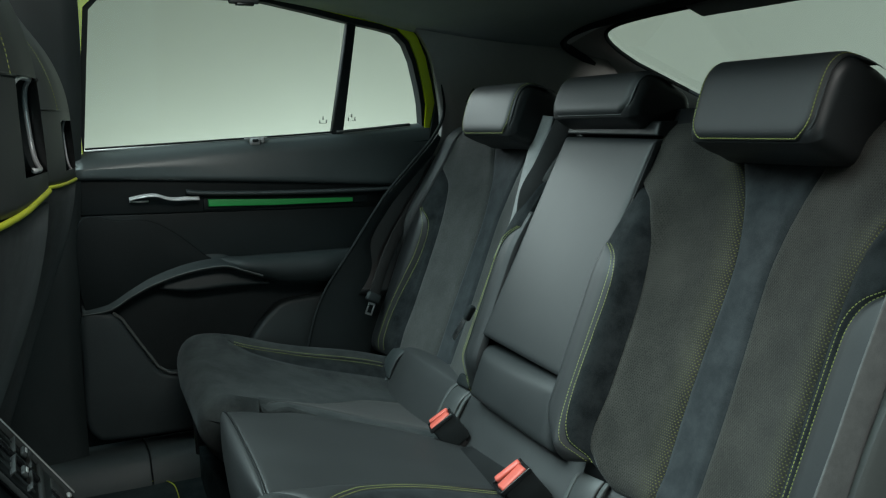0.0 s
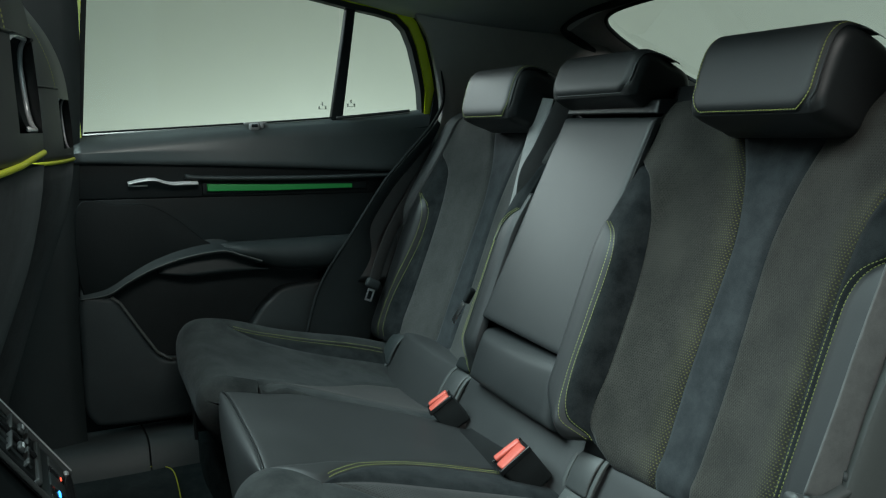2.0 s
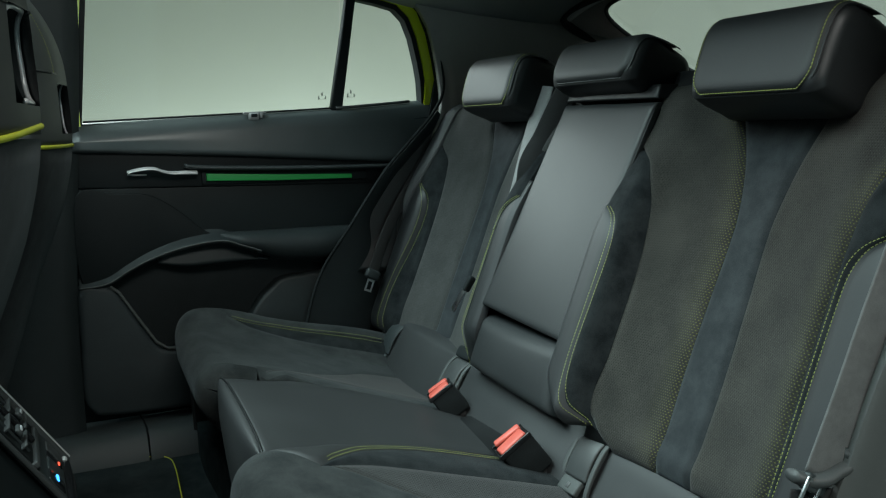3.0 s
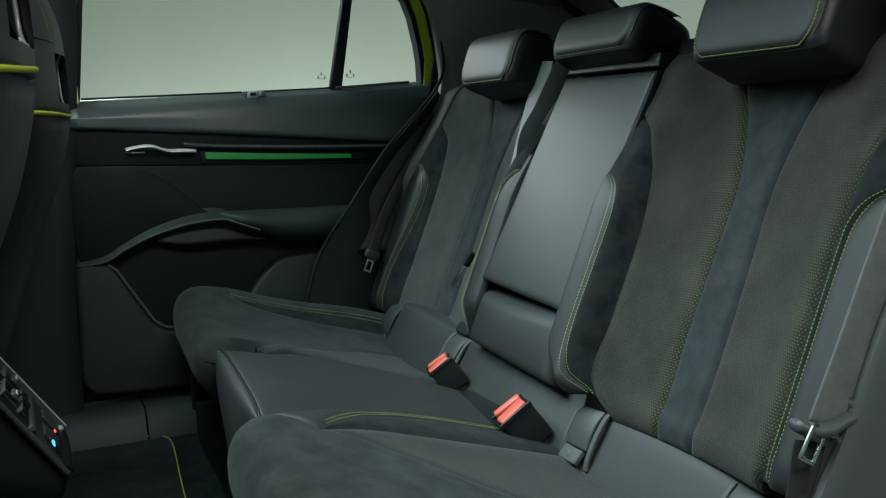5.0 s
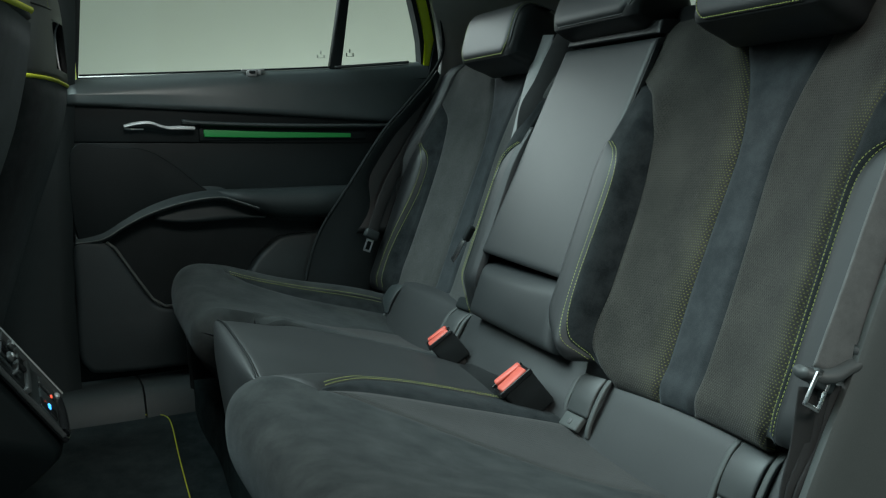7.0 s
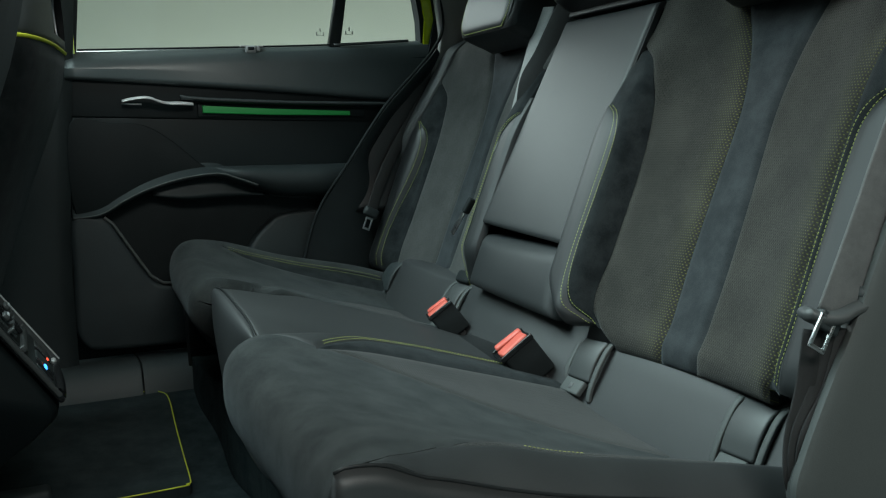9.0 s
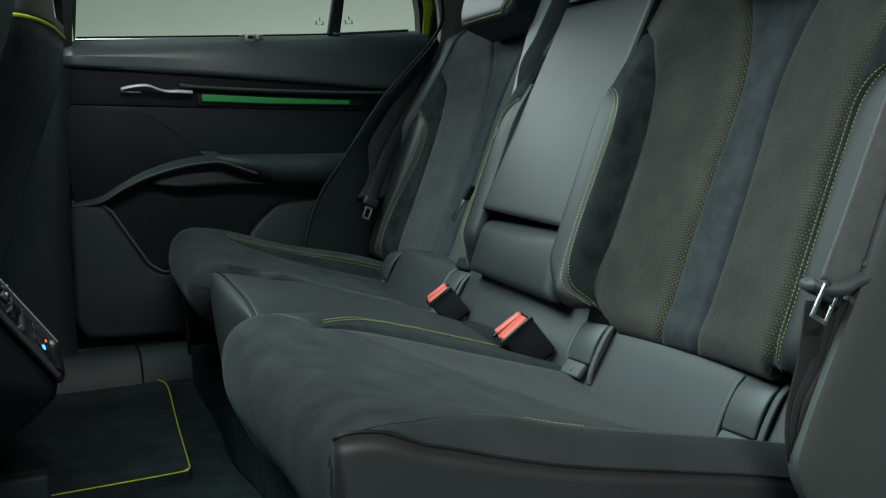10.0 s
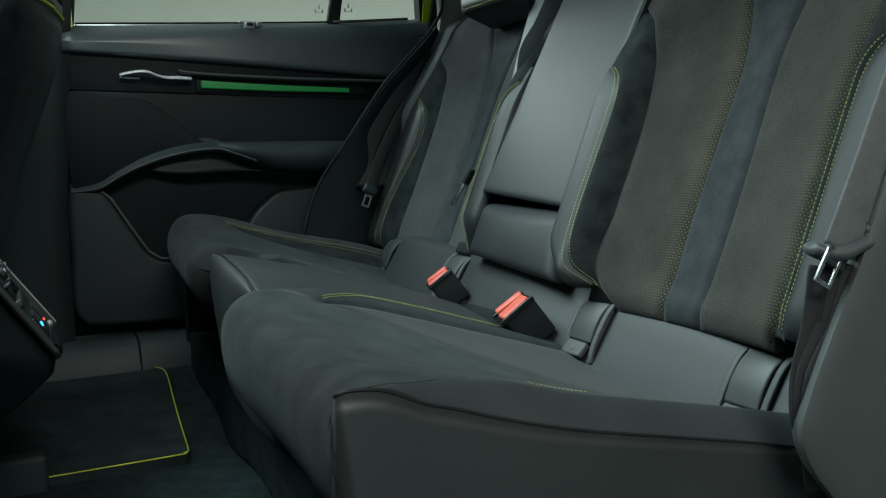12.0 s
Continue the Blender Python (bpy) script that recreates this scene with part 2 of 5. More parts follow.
def curve(*pairs):
    """A smooth function through (v, value) pairs."""
    vs, ws = [p[0] for p in pairs], [p[1] for p in pairs]
    n = len(vs)
    slope = []
    for i in range(n):
        j, k = max(0, i - 1), min(n - 1, i + 1)
        slope.append((ws[k] - ws[j]) / (vs[k] - vs[j]))

    def f(v):
        if v <= vs[0]:
            return ws[0]
        if v >= vs[-1]:
            return ws[-1]
        i = max(k for k in range(n - 1) if vs[k] <= v)
        h = vs[i + 1] - vs[i]
        t = (v - vs[i]) / h
        return ((2 * t ** 3 - 3 * t ** 2 + 1) * ws[i] + (t ** 3 - 2 * t ** 2 + t) * h * slope[i]
                + (-2 * t ** 3 + 3 * t ** 2) * ws[i + 1] + (t ** 3 - t ** 2) * h * slope[i + 1])
    return f


def spline(points, per=8, closed=False):
    """Catmull-Rom points through the given ones."""
    p = [Vector(q) for q in points]
    n, out = len(p), []
    for i in range(n if closed else n - 1):
        if closed:
            a, b, c, d = p[(i - 1) % n], p[i], p[(i + 1) % n], p[(i + 2) % n]
        else:
            a, b, c, d = p[max(i - 1, 0)], p[i], p[i + 1], p[min(i + 2, n - 1)]
        for k in range(per):
            t = k / per
            out.append(0.5 * ((2 * b) + (c - a) * t + (2 * a - 5 * b + 4 * c - d) * t * t + (3 * b - a - 3 * c + d) * t ** 3))
    if not closed:
        out.append(p[-1])
    return out


def grid_bm(rows, closed=False, cap=False, uvs=None):
    """Quads between rows of points (all rows alike in length)."""
    bm = bmesh.new()
    vs = [[bm.verts.new(q) for q in r] for r in rows]
    n = len(rows[0])
    layers = [bm.loops.layers.uv.new(k) for k in (uvs or {})]
    lut = {}
    for i, r in enumerate(vs):
        for j, v in enumerate(r):
            lut[v] = (i, j)
    for i in range(len(rows) - 1):
        for j in range(n if closed else n - 1):
            f = bm.faces.new((vs[i][j], vs[i][(j + 1) % n], vs[i + 1][(j + 1) % n], vs[i + 1][j]))
            for layer, table in zip(layers, (uvs or {}).values()):
                for lp in f.loops:
                    a, b = lut[lp.vert]
                    lp[layer].uv = table[a][b]
    if cap:
        bm.faces.new(vs[0][::-1] if closed else vs[0])
        bm.faces.new(vs[-1])
    bmesh.ops.recalc_face_normals(bm, faces=bm.faces)
    return bm


def panel(name, lo, hi, v0, v1, surf, back, mat, parent, nu=14, nv=40, groove=0.005, soft=0.007, skirt=0.014, label="", ends=True, edge_flip=False):
    """An upholstery panel between the seams lo(v) and hi(v), sunk along its seams and turned in at its rim."""
    us = [0.5 - 0.5 * math.cos(math.pi * k / nu) for k in range(nu + 1)]
    vs = [v0 + (v1 - v0) * (0.5 - 0.5 * math.cos(math.pi * k / nv)) * 0.5 + (v1 - v0) * k / nv * 0.5 for k in range(nv + 1)]
    rows, metric, edge = [], [], []
    for v in vs:
        a, b = lo(v), hi(v)
        row, mrow, erow = [], [], []
        for u in us:
            lat = a + (b - a) * u
            m = min(u, 1 - u) * abs(b - a)
            if ends:
                m = min(m, v - v0, v1 - v)
            p = Vector(surf(lat, v)) + Vector(back) * groove * math.exp(-(m / soft) ** 2)
            row.append(p)
            mrow.append((lat, v * 1.07))
            erow.append((u * abs(b - a), (u if edge_flip else 1 - u) * abs(b - a)))
        off = Vector(back) * skirt
        rows.append([row[0] + off] + row + [row[-1] + off])
        metric.append([mrow[0]] + mrow + [mrow[-1]])
        edge.append([erow[0]] + erow + [erow[-1]])
    if ends:
        off = Vector(back) * skirt
        rows = [[p + off for p in rows[0]]] + rows + [[p + off for p in rows[-1]]]
        metric, edge = [metric[0]] + metric + [metric[-1]], [edge[0]] + edge + [edge[-1]]
    return part(name, grid_bm(rows, uvs={"metric": metric, "edge": edge}), mat, parent, label)


def tube_bm(points, r, sides=8, flat=1.0, cap=True):
    """A round cord along a line of points."""
    pts = [Vector(p) for p in points]
    rows, ref = [], Vector((0.13, 0.21, 0.97))
    for i, p in enumerate(pts):
        d = (pts[min(i + 1, len(pts) - 1)] - pts[max(i - 1, 0)]).normalized()
        s = d.cross(ref).normalized()
        w = s.cross(d)
        rows.append([p + r * (math.cos(2 * math.pi * k / sides) * s + flat * math.sin(2 * math.pi * k / sides) * w) for k in range(sides)])
    return grid_bm(rows, closed=True, cap=cap)


def resample(points, step):
    pts = [Vector(p) for p in points]
    out, left = [], 0.0
    for a, b in zip(pts, pts[1:]):
        length = (b - a).length
        s = left
        while s < length:
            out.append((a.lerp(b, s / length), (b - a) / max(length, 1e-9)))
            s += step
        left = s - length
    return out


def stitch_bm(points, out, step=0.0050, length=0.0034, width=0.0008, lift=0.0006):
    """A row of small thread stitches along a seam."""
    verts, faces = [], []
    up = Vector(out).normalized()
    for p, d in resample(points, step):
        side = d.cross(up).normalized()
        base = p + up * lift
        k = len(verts)
        for sx in (-0.5, -0.3, 0.3, 0.5):
            h = 0.0007 if abs(sx) < 0.4 else 0.0
            for sy in (-1, 1):
                verts.append(base + d * sx * length + side * sy * width * 0.5 + up * h)
        for i in range(3):
            a = k + 2 * i
            faces.append((a, a + 2, a + 3, a + 1))
        faces += [(k, k + 6, k + 4, k + 2), (k + 1, k + 3, k + 5, k + 7)]
    bm = bmesh.new()
    vs = [bm.verts.new(v) for v in verts]
    for f in faces:
        bm.faces.new([vs[i] for i in f])
    bmesh.ops.recalc_face_normals(bm, faces=bm.faces)
    return bm


def rbox(sx, sy, sz, bevel, m=Matrix(), segs=3):
    """A box with rounded edges, centred, then moved by m."""
    bm = bmesh.new()
    bmesh.ops.create_cube(bm, size=1, matrix=Matrix.Diagonal((sx, sy, sz, 1)))
    bmesh.ops.bevel(bm, geom=bm.edges[:], offset=bevel, segments=segs, profile=0.5, affect="EDGES")
    bmesh.ops.transform(bm, matrix=m, verts=bm.verts)
    return bm


def slab(outline, y0, y1, bevel=0.004, segs=3, axis="y"):
    """A plate with the given outline (x, z), from y0 to y1, its y0 edge rounded."""
    bm = bmesh.new()
    pts = [(p[0], p[1]) for p in outline]
    area = sum(a[0] * b[1] - b[0] * a[1] for a, b in zip(pts, pts[1:] + pts[:1]))
    if area < 0:
        pts = pts[::-1]
    front = [bm.verts.new((x, y0, z)) for x, z in pts]
    rear = [bm.verts.new((x, y1, z)) for x, z in pts]
    n = len(pts)
    bm.faces.new(front)
    bm.faces.new(rear[::-1])
    for i in range(n):
        bm.faces.new((front[i], rear[i], rear[(i + 1) % n], front[(i + 1) % n]))
    bmesh.ops.recalc_face_normals(bm, faces=bm.faces)
    if bevel:
        rim = [e for e in bm.edges if all(abs(v.co.y - y0) < 1e-6 for v in e.verts)]
        bmesh.ops.bevel(bm, geom=rim, offset=bevel, segments=segs, profile=0.5, affect="EDGES", clamp_overlap=True)
    return bm


def facing(bm, way):
    """Turn the faces of an open sheet towards the given direction."""
    bm.normal_update()
    for f in bm.faces:
        if f.normal.dot(Vector(way)) < 0:
            f.normal_flip()
    return bm


def ring(outer, inner, y0, y1, bevel=0.0):
    """A frame between two outlines with equally many points."""
    rows = []
    for o, i in zip(outer, inner):
        rows.append([(o[0], y1, o[1]), (o[0], y0, o[1]), (i[0], y0, i[1]), (i[0], y1, i[1])])
    rows.append(rows[0])
    bm = grid_bm(rows, closed=True)
    bmesh.ops.remove_doubles(bm, verts=bm.verts, dist=1e-6)
    bmesh.ops.recalc_face_normals(bm, faces=bm.faces)
    return bm


def strap_bm(points, across, width, thick=0.0014):
    """A flat band along a line of points; across: its width direction."""
    pts = [Vector(p) for p in points]
    rows = []
    for i, p in enumerate(pts):
        d = (pts[min(i + 1, len(pts) - 1)] - pts[max(i - 1, 0)]).normalized()
        a = Vector(across)
        a = (a - d * a.dot(d)).normalized()
        n = d.cross(a)
        rows.append([p + a * width * 0.5 * s + n * thick * t for s, t in ((-1, -.6), (-.9, -1), (.9, -1), (1, -.6), (1, .6), (.9, 1), (-.9, 1), (-1, .6))])
    return grid_bm(rows, closed=True, cap=True)


def superellipse(a, b, n=4.0, count=40, tilt=0.0):
    out = []
    for k in range(count):
        t = 2 * math.pi * k / count
        c, s = math.cos(t), math.sin(t)
        out.append((a * math.copysign(abs(c) ** (2 / n), c), b * math.copysign(abs(s) ** (2 / n), s)))
    return out

# ---- studio ----
def frange(a, b, n):
    return [a + (b - a) * k / (n - 1) for k in range(n)]


def plate(name, sx, sy, sz, at, mat, label, category):
    ob = part(name, rbox(sx, sy, sz, 0.01, Matrix.Translation(at), 1), mat, smooth=False)
    return tagged(ob, label, category, kind="structure")


plate("ground", 13.0, 13.0, 0.2, (0.5, 0, -0.46), CONCRETE, "pale painted concrete studio floor under the car", "floor")
plate("wall_north", 8.3, 0.2, 4.6, (-1.85, 4.66, 1.9), WALL, "plain pale grey-green studio wall behind the car", "wall")
plate("wall_south", 13.0, 0.2, 4.6, (0.5, -5.2, 1.9), DARK_WALL, "unseen wall, dark to cut bounced light behind the open door", "wall")
plate("wall_east", 0.2, 6.9, 4.6, (5.26, -1.65, 1.9), WALL, "plain pale grey-green studio wall behind the tailgate", "wall")
plate("wall_west", 0.2, 9.6, 4.6, (-5.2, -0.3, 1.9), DARK_WALL, "unseen wall, dark to cut bounced light ahead of the car", "wall")
cove = [[(x, 4.5, z) for z in frange(-0.38, 4.2, 5)] for x in (-6.0, -3.0, 0.0, 1.2, 1.9, 2.2)]
for k in range(33):
    a = math.pi / 2 * k / 32
    cove.append([(2.285 + 2.815 * math.sin(a), 1.785 + 2.715 * math.cos(a), z) for z in frange(-0.38, 4.2, 5)])
cove += [[(5.1, y, z) for z in frange(-0.38, 4.2, 5)] for y in (1.7, 1.3, 0.5, -2.0, -5.1)]
cove_ob = part("wall_cove", grid_bm(cove), WALL)
tagged(cove_ob, "rounded pale studio wall corner behind the car", "wall", kind="structure")
plate("ceiling", 13.0, 10.0, 0.2, (0.5, -0.3, 4.3), WALL, "plain pale studio ceiling", "ceiling")

# ---- car shell ----
CEN = 0.01  # the car's middle across


def shell(name, rows, mat, label, category, thick=0.012, back=(0, 0, 1), closed=False, kind="structure"):
    """A sheet with thickness: the rows, and the same rows pushed back."""
    front = [[Vector(p) for p in r] for r in rows]
    rear = [[p + Vector(back) * thick for p in r] for r in front]
    loop = [f + r[::-1] for f, r in zip(front, rear)]
    ob = part(name, grid_bm(loop, closed=True, cap=True), mat)
    return tagged(ob, label, category, kind=kind)


def lining_z(x, y):
    edge = curve((-1.0, 1.10), (0.2, 1.115), (0.5, 1.108), (0.75, 1.07), (0.88, 1.045), (1.0, 1.035), (1.26, 1.03))(x)
    mid = curve((-1.0, 1.22), (0.0, 1.22), (0.5, 1.20), (0.9, 1.15), (1.26, 1.065))(x)
    return edge + (mid - edge) * (1 - min(1, abs(y - CEN) / 0.66) ** 2.6)


# roof lining: behind the added roof opening, and the rails beside it
def lining_end(y):
    return 1.203 + 0.10 * (abs(y - CEN) / 0.64) ** 2


def lining_rear(y, t):
    """Rear lining: bends down to meet the tailgate seal."""
    x = 0.55 + (lining_end(y) - 0.55) * t
    end = 1.040 - 0.41 * (lining_end(y) - 1.215)
    return (x, y, lining_z(x, y) + (end - lining_z(lining_end(y), y)) * smoothstep(0.25, 1, t))


shell("headliner_rear", [[lining_rear(y, t) for y in frange(-0.66, 0.68, 33)] for t in frange(0, 1, 24)], HEADLINER,
      "dark woven cloth roof lining above the rear seats", "headliner", 0.02)
for sgn, nm in ((1, "headliner_rail"), (-1, "headliner_rail")):
    shell(nm, [[(x, CEN + sgn * d, lining_z(x, CEN + sgn * d)) for d in frange(0.585, 0.67, 10)] for x in frange(-0.9, 0.55, 24)], HEADLINER,
          "dark cloth roof rail lining beside the added roof pane", "headliner", 0.02)
shell("headliner_front", [[(x, y, lining_z(x, y)) for y in frange(-0.65, 0.67, 17)] for x in frange(-1.1, -0.85, 6)], HEADLINER,
      "dark cloth roof lining above the windscreen", "headliner", 0.02)
# unseen roof opening, added so that the overhead lamp reaches the seats
roof_light_pane = part("roof_light_pane", facing(grid_bm([[(x, CEN + y, lining_z(x, CEN + y) + 0.03) for y in frange(-0.6, 0.6, 9)] for x in frange(-0.95, 0.62, 12)]), (0, 0, -1)), GLASS)
tagged(roof_light_pane, "unseen clear roof pane that lets the overhead light in", "glass roof", kind="structure")
roof_light_pane.visible_shadow = False

# rear side trims behind the doors
def pillar_rows(sgn):
    front = curve((0.30, 0.80), (0.45, 0.86), (0.60, 0.90), (0.72, 0.935), (0.80, 0.965), (0.88, 0.962), (0.95, 0.948), (1.00, 0.93), (1.05, 0.895))
    rows = []
    for z in frange(0.30, 1.05, 26):
        row = []
        for s in frange(0, 1, 14):
            x = front(z) + (1.50 - 1.0 * max(0.0, z - 0.90) - front(z)) * s
            y = CEN + sgn * (0.662 - 0.012 * s ** 1.5 - 0.014 * smoothstep(0.9, 1.05, z))
            row.append((x, y, z))
        rows.append(row)
    return rows


shell("trim_rear_pillar", pillar_rows(1), PILLAR, "warm dark grey moulded trim of the rear roof pillar", "pillar trim", 0.02, (0, 1, 0))
shell("trim_rear_pillar", pillar_rows(-1), PILLAR, "warm dark grey moulded trim of the rear roof pillar", "pillar trim", 0.02, (0, -1, 0))

# carpeted floor, door sills
floor = part("floor", grid_bm([[(x, y, 0.014 + 0.02 * smoothstep(0.52, 0.66, abs(y)) + 0.050 * smoothstep(0.20, 0.60, y) + 0.002 * math.sin(9 * x + 7 * y)) for y in frange(-0.70, 0.72, 40)] for x in frange(-1.2, 0.42, 40)]), CARPET)
tagged(floor, "black carpeted car floor between the front and rear seats", "carpet", kind="structure")
floorpan = part("floor_pan", rbox(3.4, 1.5, 0.06, 0.01, Matrix.Translation((0.5, 0.01, -0.05))), PLASTIC)
tagged(floorpan, "dark floor pan under the carpet", "floor pan", kind="structure")


def sill(sgn):
    y = lambda d: CEN + sgn * d
    section = [(0.595, 0.01), (0.600, 0.05), (0.612, 0.088), (0.625, 0.128), (0.645, 0.142), (0.70, 0.145), (0.76, 0.14), (0.80, 0.10), (0.80, -0.1), (0.62, -0.1)]
    owner = thing("door_sill", "black moulded plastic sill trim below the rear door", "door sill", kind="structure")
    for x0, x1 in ((-1.0, 0.243), (0.247, 0.62)):
        sharp(part("sill_trim", grid_bm([[(x, y(d), z) for d, z in section] for x in frange(x0, x1, 6)], closed=True, cap=True), SILL, owner), 60)
    return owner


sill(1)

# centre pillar between the doors
rows = []
for z in frange(0.10, 1.13, 22):
    edge = 0.128 + 0.045 * smoothstep(0.3, 1.05, z)
    rows.append([(x, 0.705 - 0.03 * math.sin(math.pi * min(1, max(0, (x + 0.12) / 0.28))) + 0.02 * smoothstep(0.7, 1.1, z) * 0 - 0.04 * smoothstep(0.75, 1.1, z), z) for x in frange(-0.14, edge, 10)])
shell("trim_centre_pillar", rows, PLASTIC, "black plastic trim of the pillar between the doors", "pillar trim", 0.03, (0, 1, 0))

# the car's front half closed off: unseen panels added to block low light
for nm, size, at, lab in (("front_light_block", (0.04, 1.44, 0.80), (-1.18, 0.01, 0.40), "unseen dark panel that blocks light below the windscreen"),
                          ("side_light_block", (1.14, 0.03, 0.80), (-0.62, -0.735, 0.40), "unseen dark panel that blocks light beside the front seats"),
                          ("side_light_block", (1.02, 0.03, 0.80), (-0.66, 0.735, 0.40), "unseen dark panel that blocks light beside the front seats")):
    tagged(part(nm, rbox(*size, 0.008, Matrix.Translation(at)), PLASTIC), lab, "car lining", kind="structure")

# outer side of the body, seen only past the openings
shell("body_side", [[(x, 0.84 + 0.03 * math.sin(3 * x), z) for x in frange(-1.2, 1.1, 16)] for z in frange(-0.2, 0.76, 8)], PAINT,
      "lime green painted outer side of the car", "car body", 0.01, (0, 1, 0))

# ---- tailgate with the rear window ----
tailgate = thing("tailgate", "closed dark-trimmed tailgate with a wide sloping rear window", "tailgate")


def hatch(y, s):
    """A point of the sloping tailgate; s runs down the slope."""
    x = 1.215 + s
    return (x, y, 1.040 - 0.41 * s)


def hatch_outline(w, top, low, corner, bow, flare, n=96):
    """Bowed at the top, wider towards the rear."""
    pts = []
    for a, b in superellipse(w, (low - top) / 2, corner, n):
        s = (top + low) / 2 + b
        pts.append((CEN + a * (1 + flare * smoothstep(0.0, 0.3, s)), s + bow * (a / w) ** 2 * (1 - smoothstep(0.0, 0.5, s))))
    return pts


outer, inner = hatch_outline(0.645, -0.020, 0.95, 14, 0.066, 0.05, 160), hatch_outline(0.535, 0.062, 0.80, 9, 0.03, 0.12, 160)
seal = [hatch(y, s) for y, s in outer]
part("seal", tube_bm([Vector(p) + Vector((0, 0, -0.004)) for p in seal + seal[:1]], 0.0105), RUBBER, tailgate, "black rubber seal")
rows = []
for (y0, s0), (y1, s1) in zip(outer, inner):
    a, b = Vector(hatch(y0, s0)), Vector(hatch(y1, s1))
    rows.append([a.lerp(b, k / 5) + Vector((0, 0, 0.016 * math.sin(math.pi * k / 5) + 0.03 * (k / 5))) for k in range(6)])
rows.append(rows[0])
part("frame_trim", grid_bm(rows), PILLAR_DARK, tailgate, "warm grey moulded frame round the glass")
pane = grid_bm([[Vector(hatch(CEN + y, s)) + Vector((0, 0, 0.04)) for y in frange(-0.62, 0.62, 9)] for s in frange(0.03, 0.88, 9)])
facing(pane, (0, 0, -1))
glass_pane = part("window_pane", pane, GLASS, tailgate, "clear glass")
glass_pane.visible_shadow = False
part("glass_edge", tube_bm([Vector(hatch(y, s)) + Vector((0, 0, 0.030)) for y, s in inner + inner[:1]], 0.005), RUBBER, tailgate)
part("top_trim", rbox(0.05, 0.30, 0.016, 0.006, Matrix.Translation(Vector(hatch(0.0, 0.055)) + Vector((0.012, 0, 0.02))) @ pose(0, 0, 0, 0, 22, 0)), PILLAR_DARK, tailgate)
lower = [[(2.12 + 0.02 * math.sin(z * 8), CEN + y, z) for y in frange(-0.66, 0.66, 9)] for z in frange(-0.05, 0.75, 6)]
part("lower_trim", grid_bm(lower), PLASTIC, tailgate)
boot = part("boot_side", rbox(1.0, 0.03, 0.75, 0.01, Matrix.Translation((1.62, 0.67, 0.33))), PLASTIC)
tagged(boot, "dark carpeted side wall of the boot", "boot trim", kind="structure")
boot = part("boot_side", rbox(1.0, 0.03, 0.75, 0.01, Matrix.Translation((1.62, -0.65, 0.33))), PLASTIC)
tagged(boot, "dark carpeted side wall of the boot", "boot trim", kind="structure")

# hidden shelf added so that the rear pane mirrors an even dark
shelf = part("reflection_shelf", rbox(0.98, 1.26, 0.02, 0.006, Matrix.Translation((1.60, CEN, 0.66)) @ pose(0, 0, 0, 0, 3, 0)), CARPET)
tagged(shelf, "unseen black shelf that evens the reflection in the rear window", "boot cover", kind="structure")

# ---- rear bench: backrests ----
def back_x(z):
    return 0.812 + 0.41 * (z - 0.30)


def bolster_seam(z):
    return curve((0.27, 0.120), (0.295, 0.145), (0.33, 0.172), (0.42, 0.172), (0.55, 0.172), (0.63, 0.178), (0.67, 0.19), (0.70, 0.21), (0.735, 0.262), (0.86, 0.262))(z)


def back_rise(e, z):
    """How far the seat back stands proud of its plane, e metres beside the seat's middle."""
    a = abs(e)
    amp = 1 - smoothstep(0.58, 0.78, z)
    low = smoothstep(0.27, 0.34, z)
    h = 0.032 * (min(a, 0.175) / 0.175) ** 2 * (0.45 + 0.55 * low)
    if e > 0:
        h += 0.030 * smoothstep(0.186, 0.228, a) * amp * (0.5 + 0.5 * low) - 0.018 * smoothstep(0.270, 0.296, a)
    else:
        h += 0.046 * smoothstep(0.164, 0.205, a) * amp * (0.5 + 0.5 * low) - 0.014 * smoothstep(0.248, 0.268, a)
    h += 0.012 * (1 - low) - 0.02 * smoothstep(0.31, 0.265, z)
    h -= 0.06 * smoothstep(0.775, 0.86, z) ** 1.4
    return h


def stitch_outer(z):
    return curve((0.29, 0.186), (0.33, 0.194), (0.42, 0.197), (0.57, 0.200), (0.60, 0.206), (0.62, 0.220), (0.635, 0.248))(z)


def seam_outer(z):
    return bolster_seam(max(z, 0.335)) - 0.012 * smoothstep(0.32, 0.27, z)


def strip_half(z):
    return curve((0.27, 0.036), (0.33, 0.036), (0.42, 0.038), (0.51, 0.036), (0.61, 0.033), (0.66, 0.040), (0.71, 0.054), (0.77, 0.080), (0.86, 0.115))(z)


def stitch_line(z):
    return curve((0.30, 0.148), (0.315, 0.170), (0.345, 0.194), (0.40, 0.204), (0.50, 0.203), (0.57, 0.202), (0.60, 0.206), (0.62, 0.220), (0.635, 0.248))(z)


SEAT = 0.385
bench = thing("rear_bench", "black leather and charcoal suede three-seat rear bench, backrests upright", "rear seat")
BACK = Vector((0.93, 0, -0.37))
FRONT = -BACK


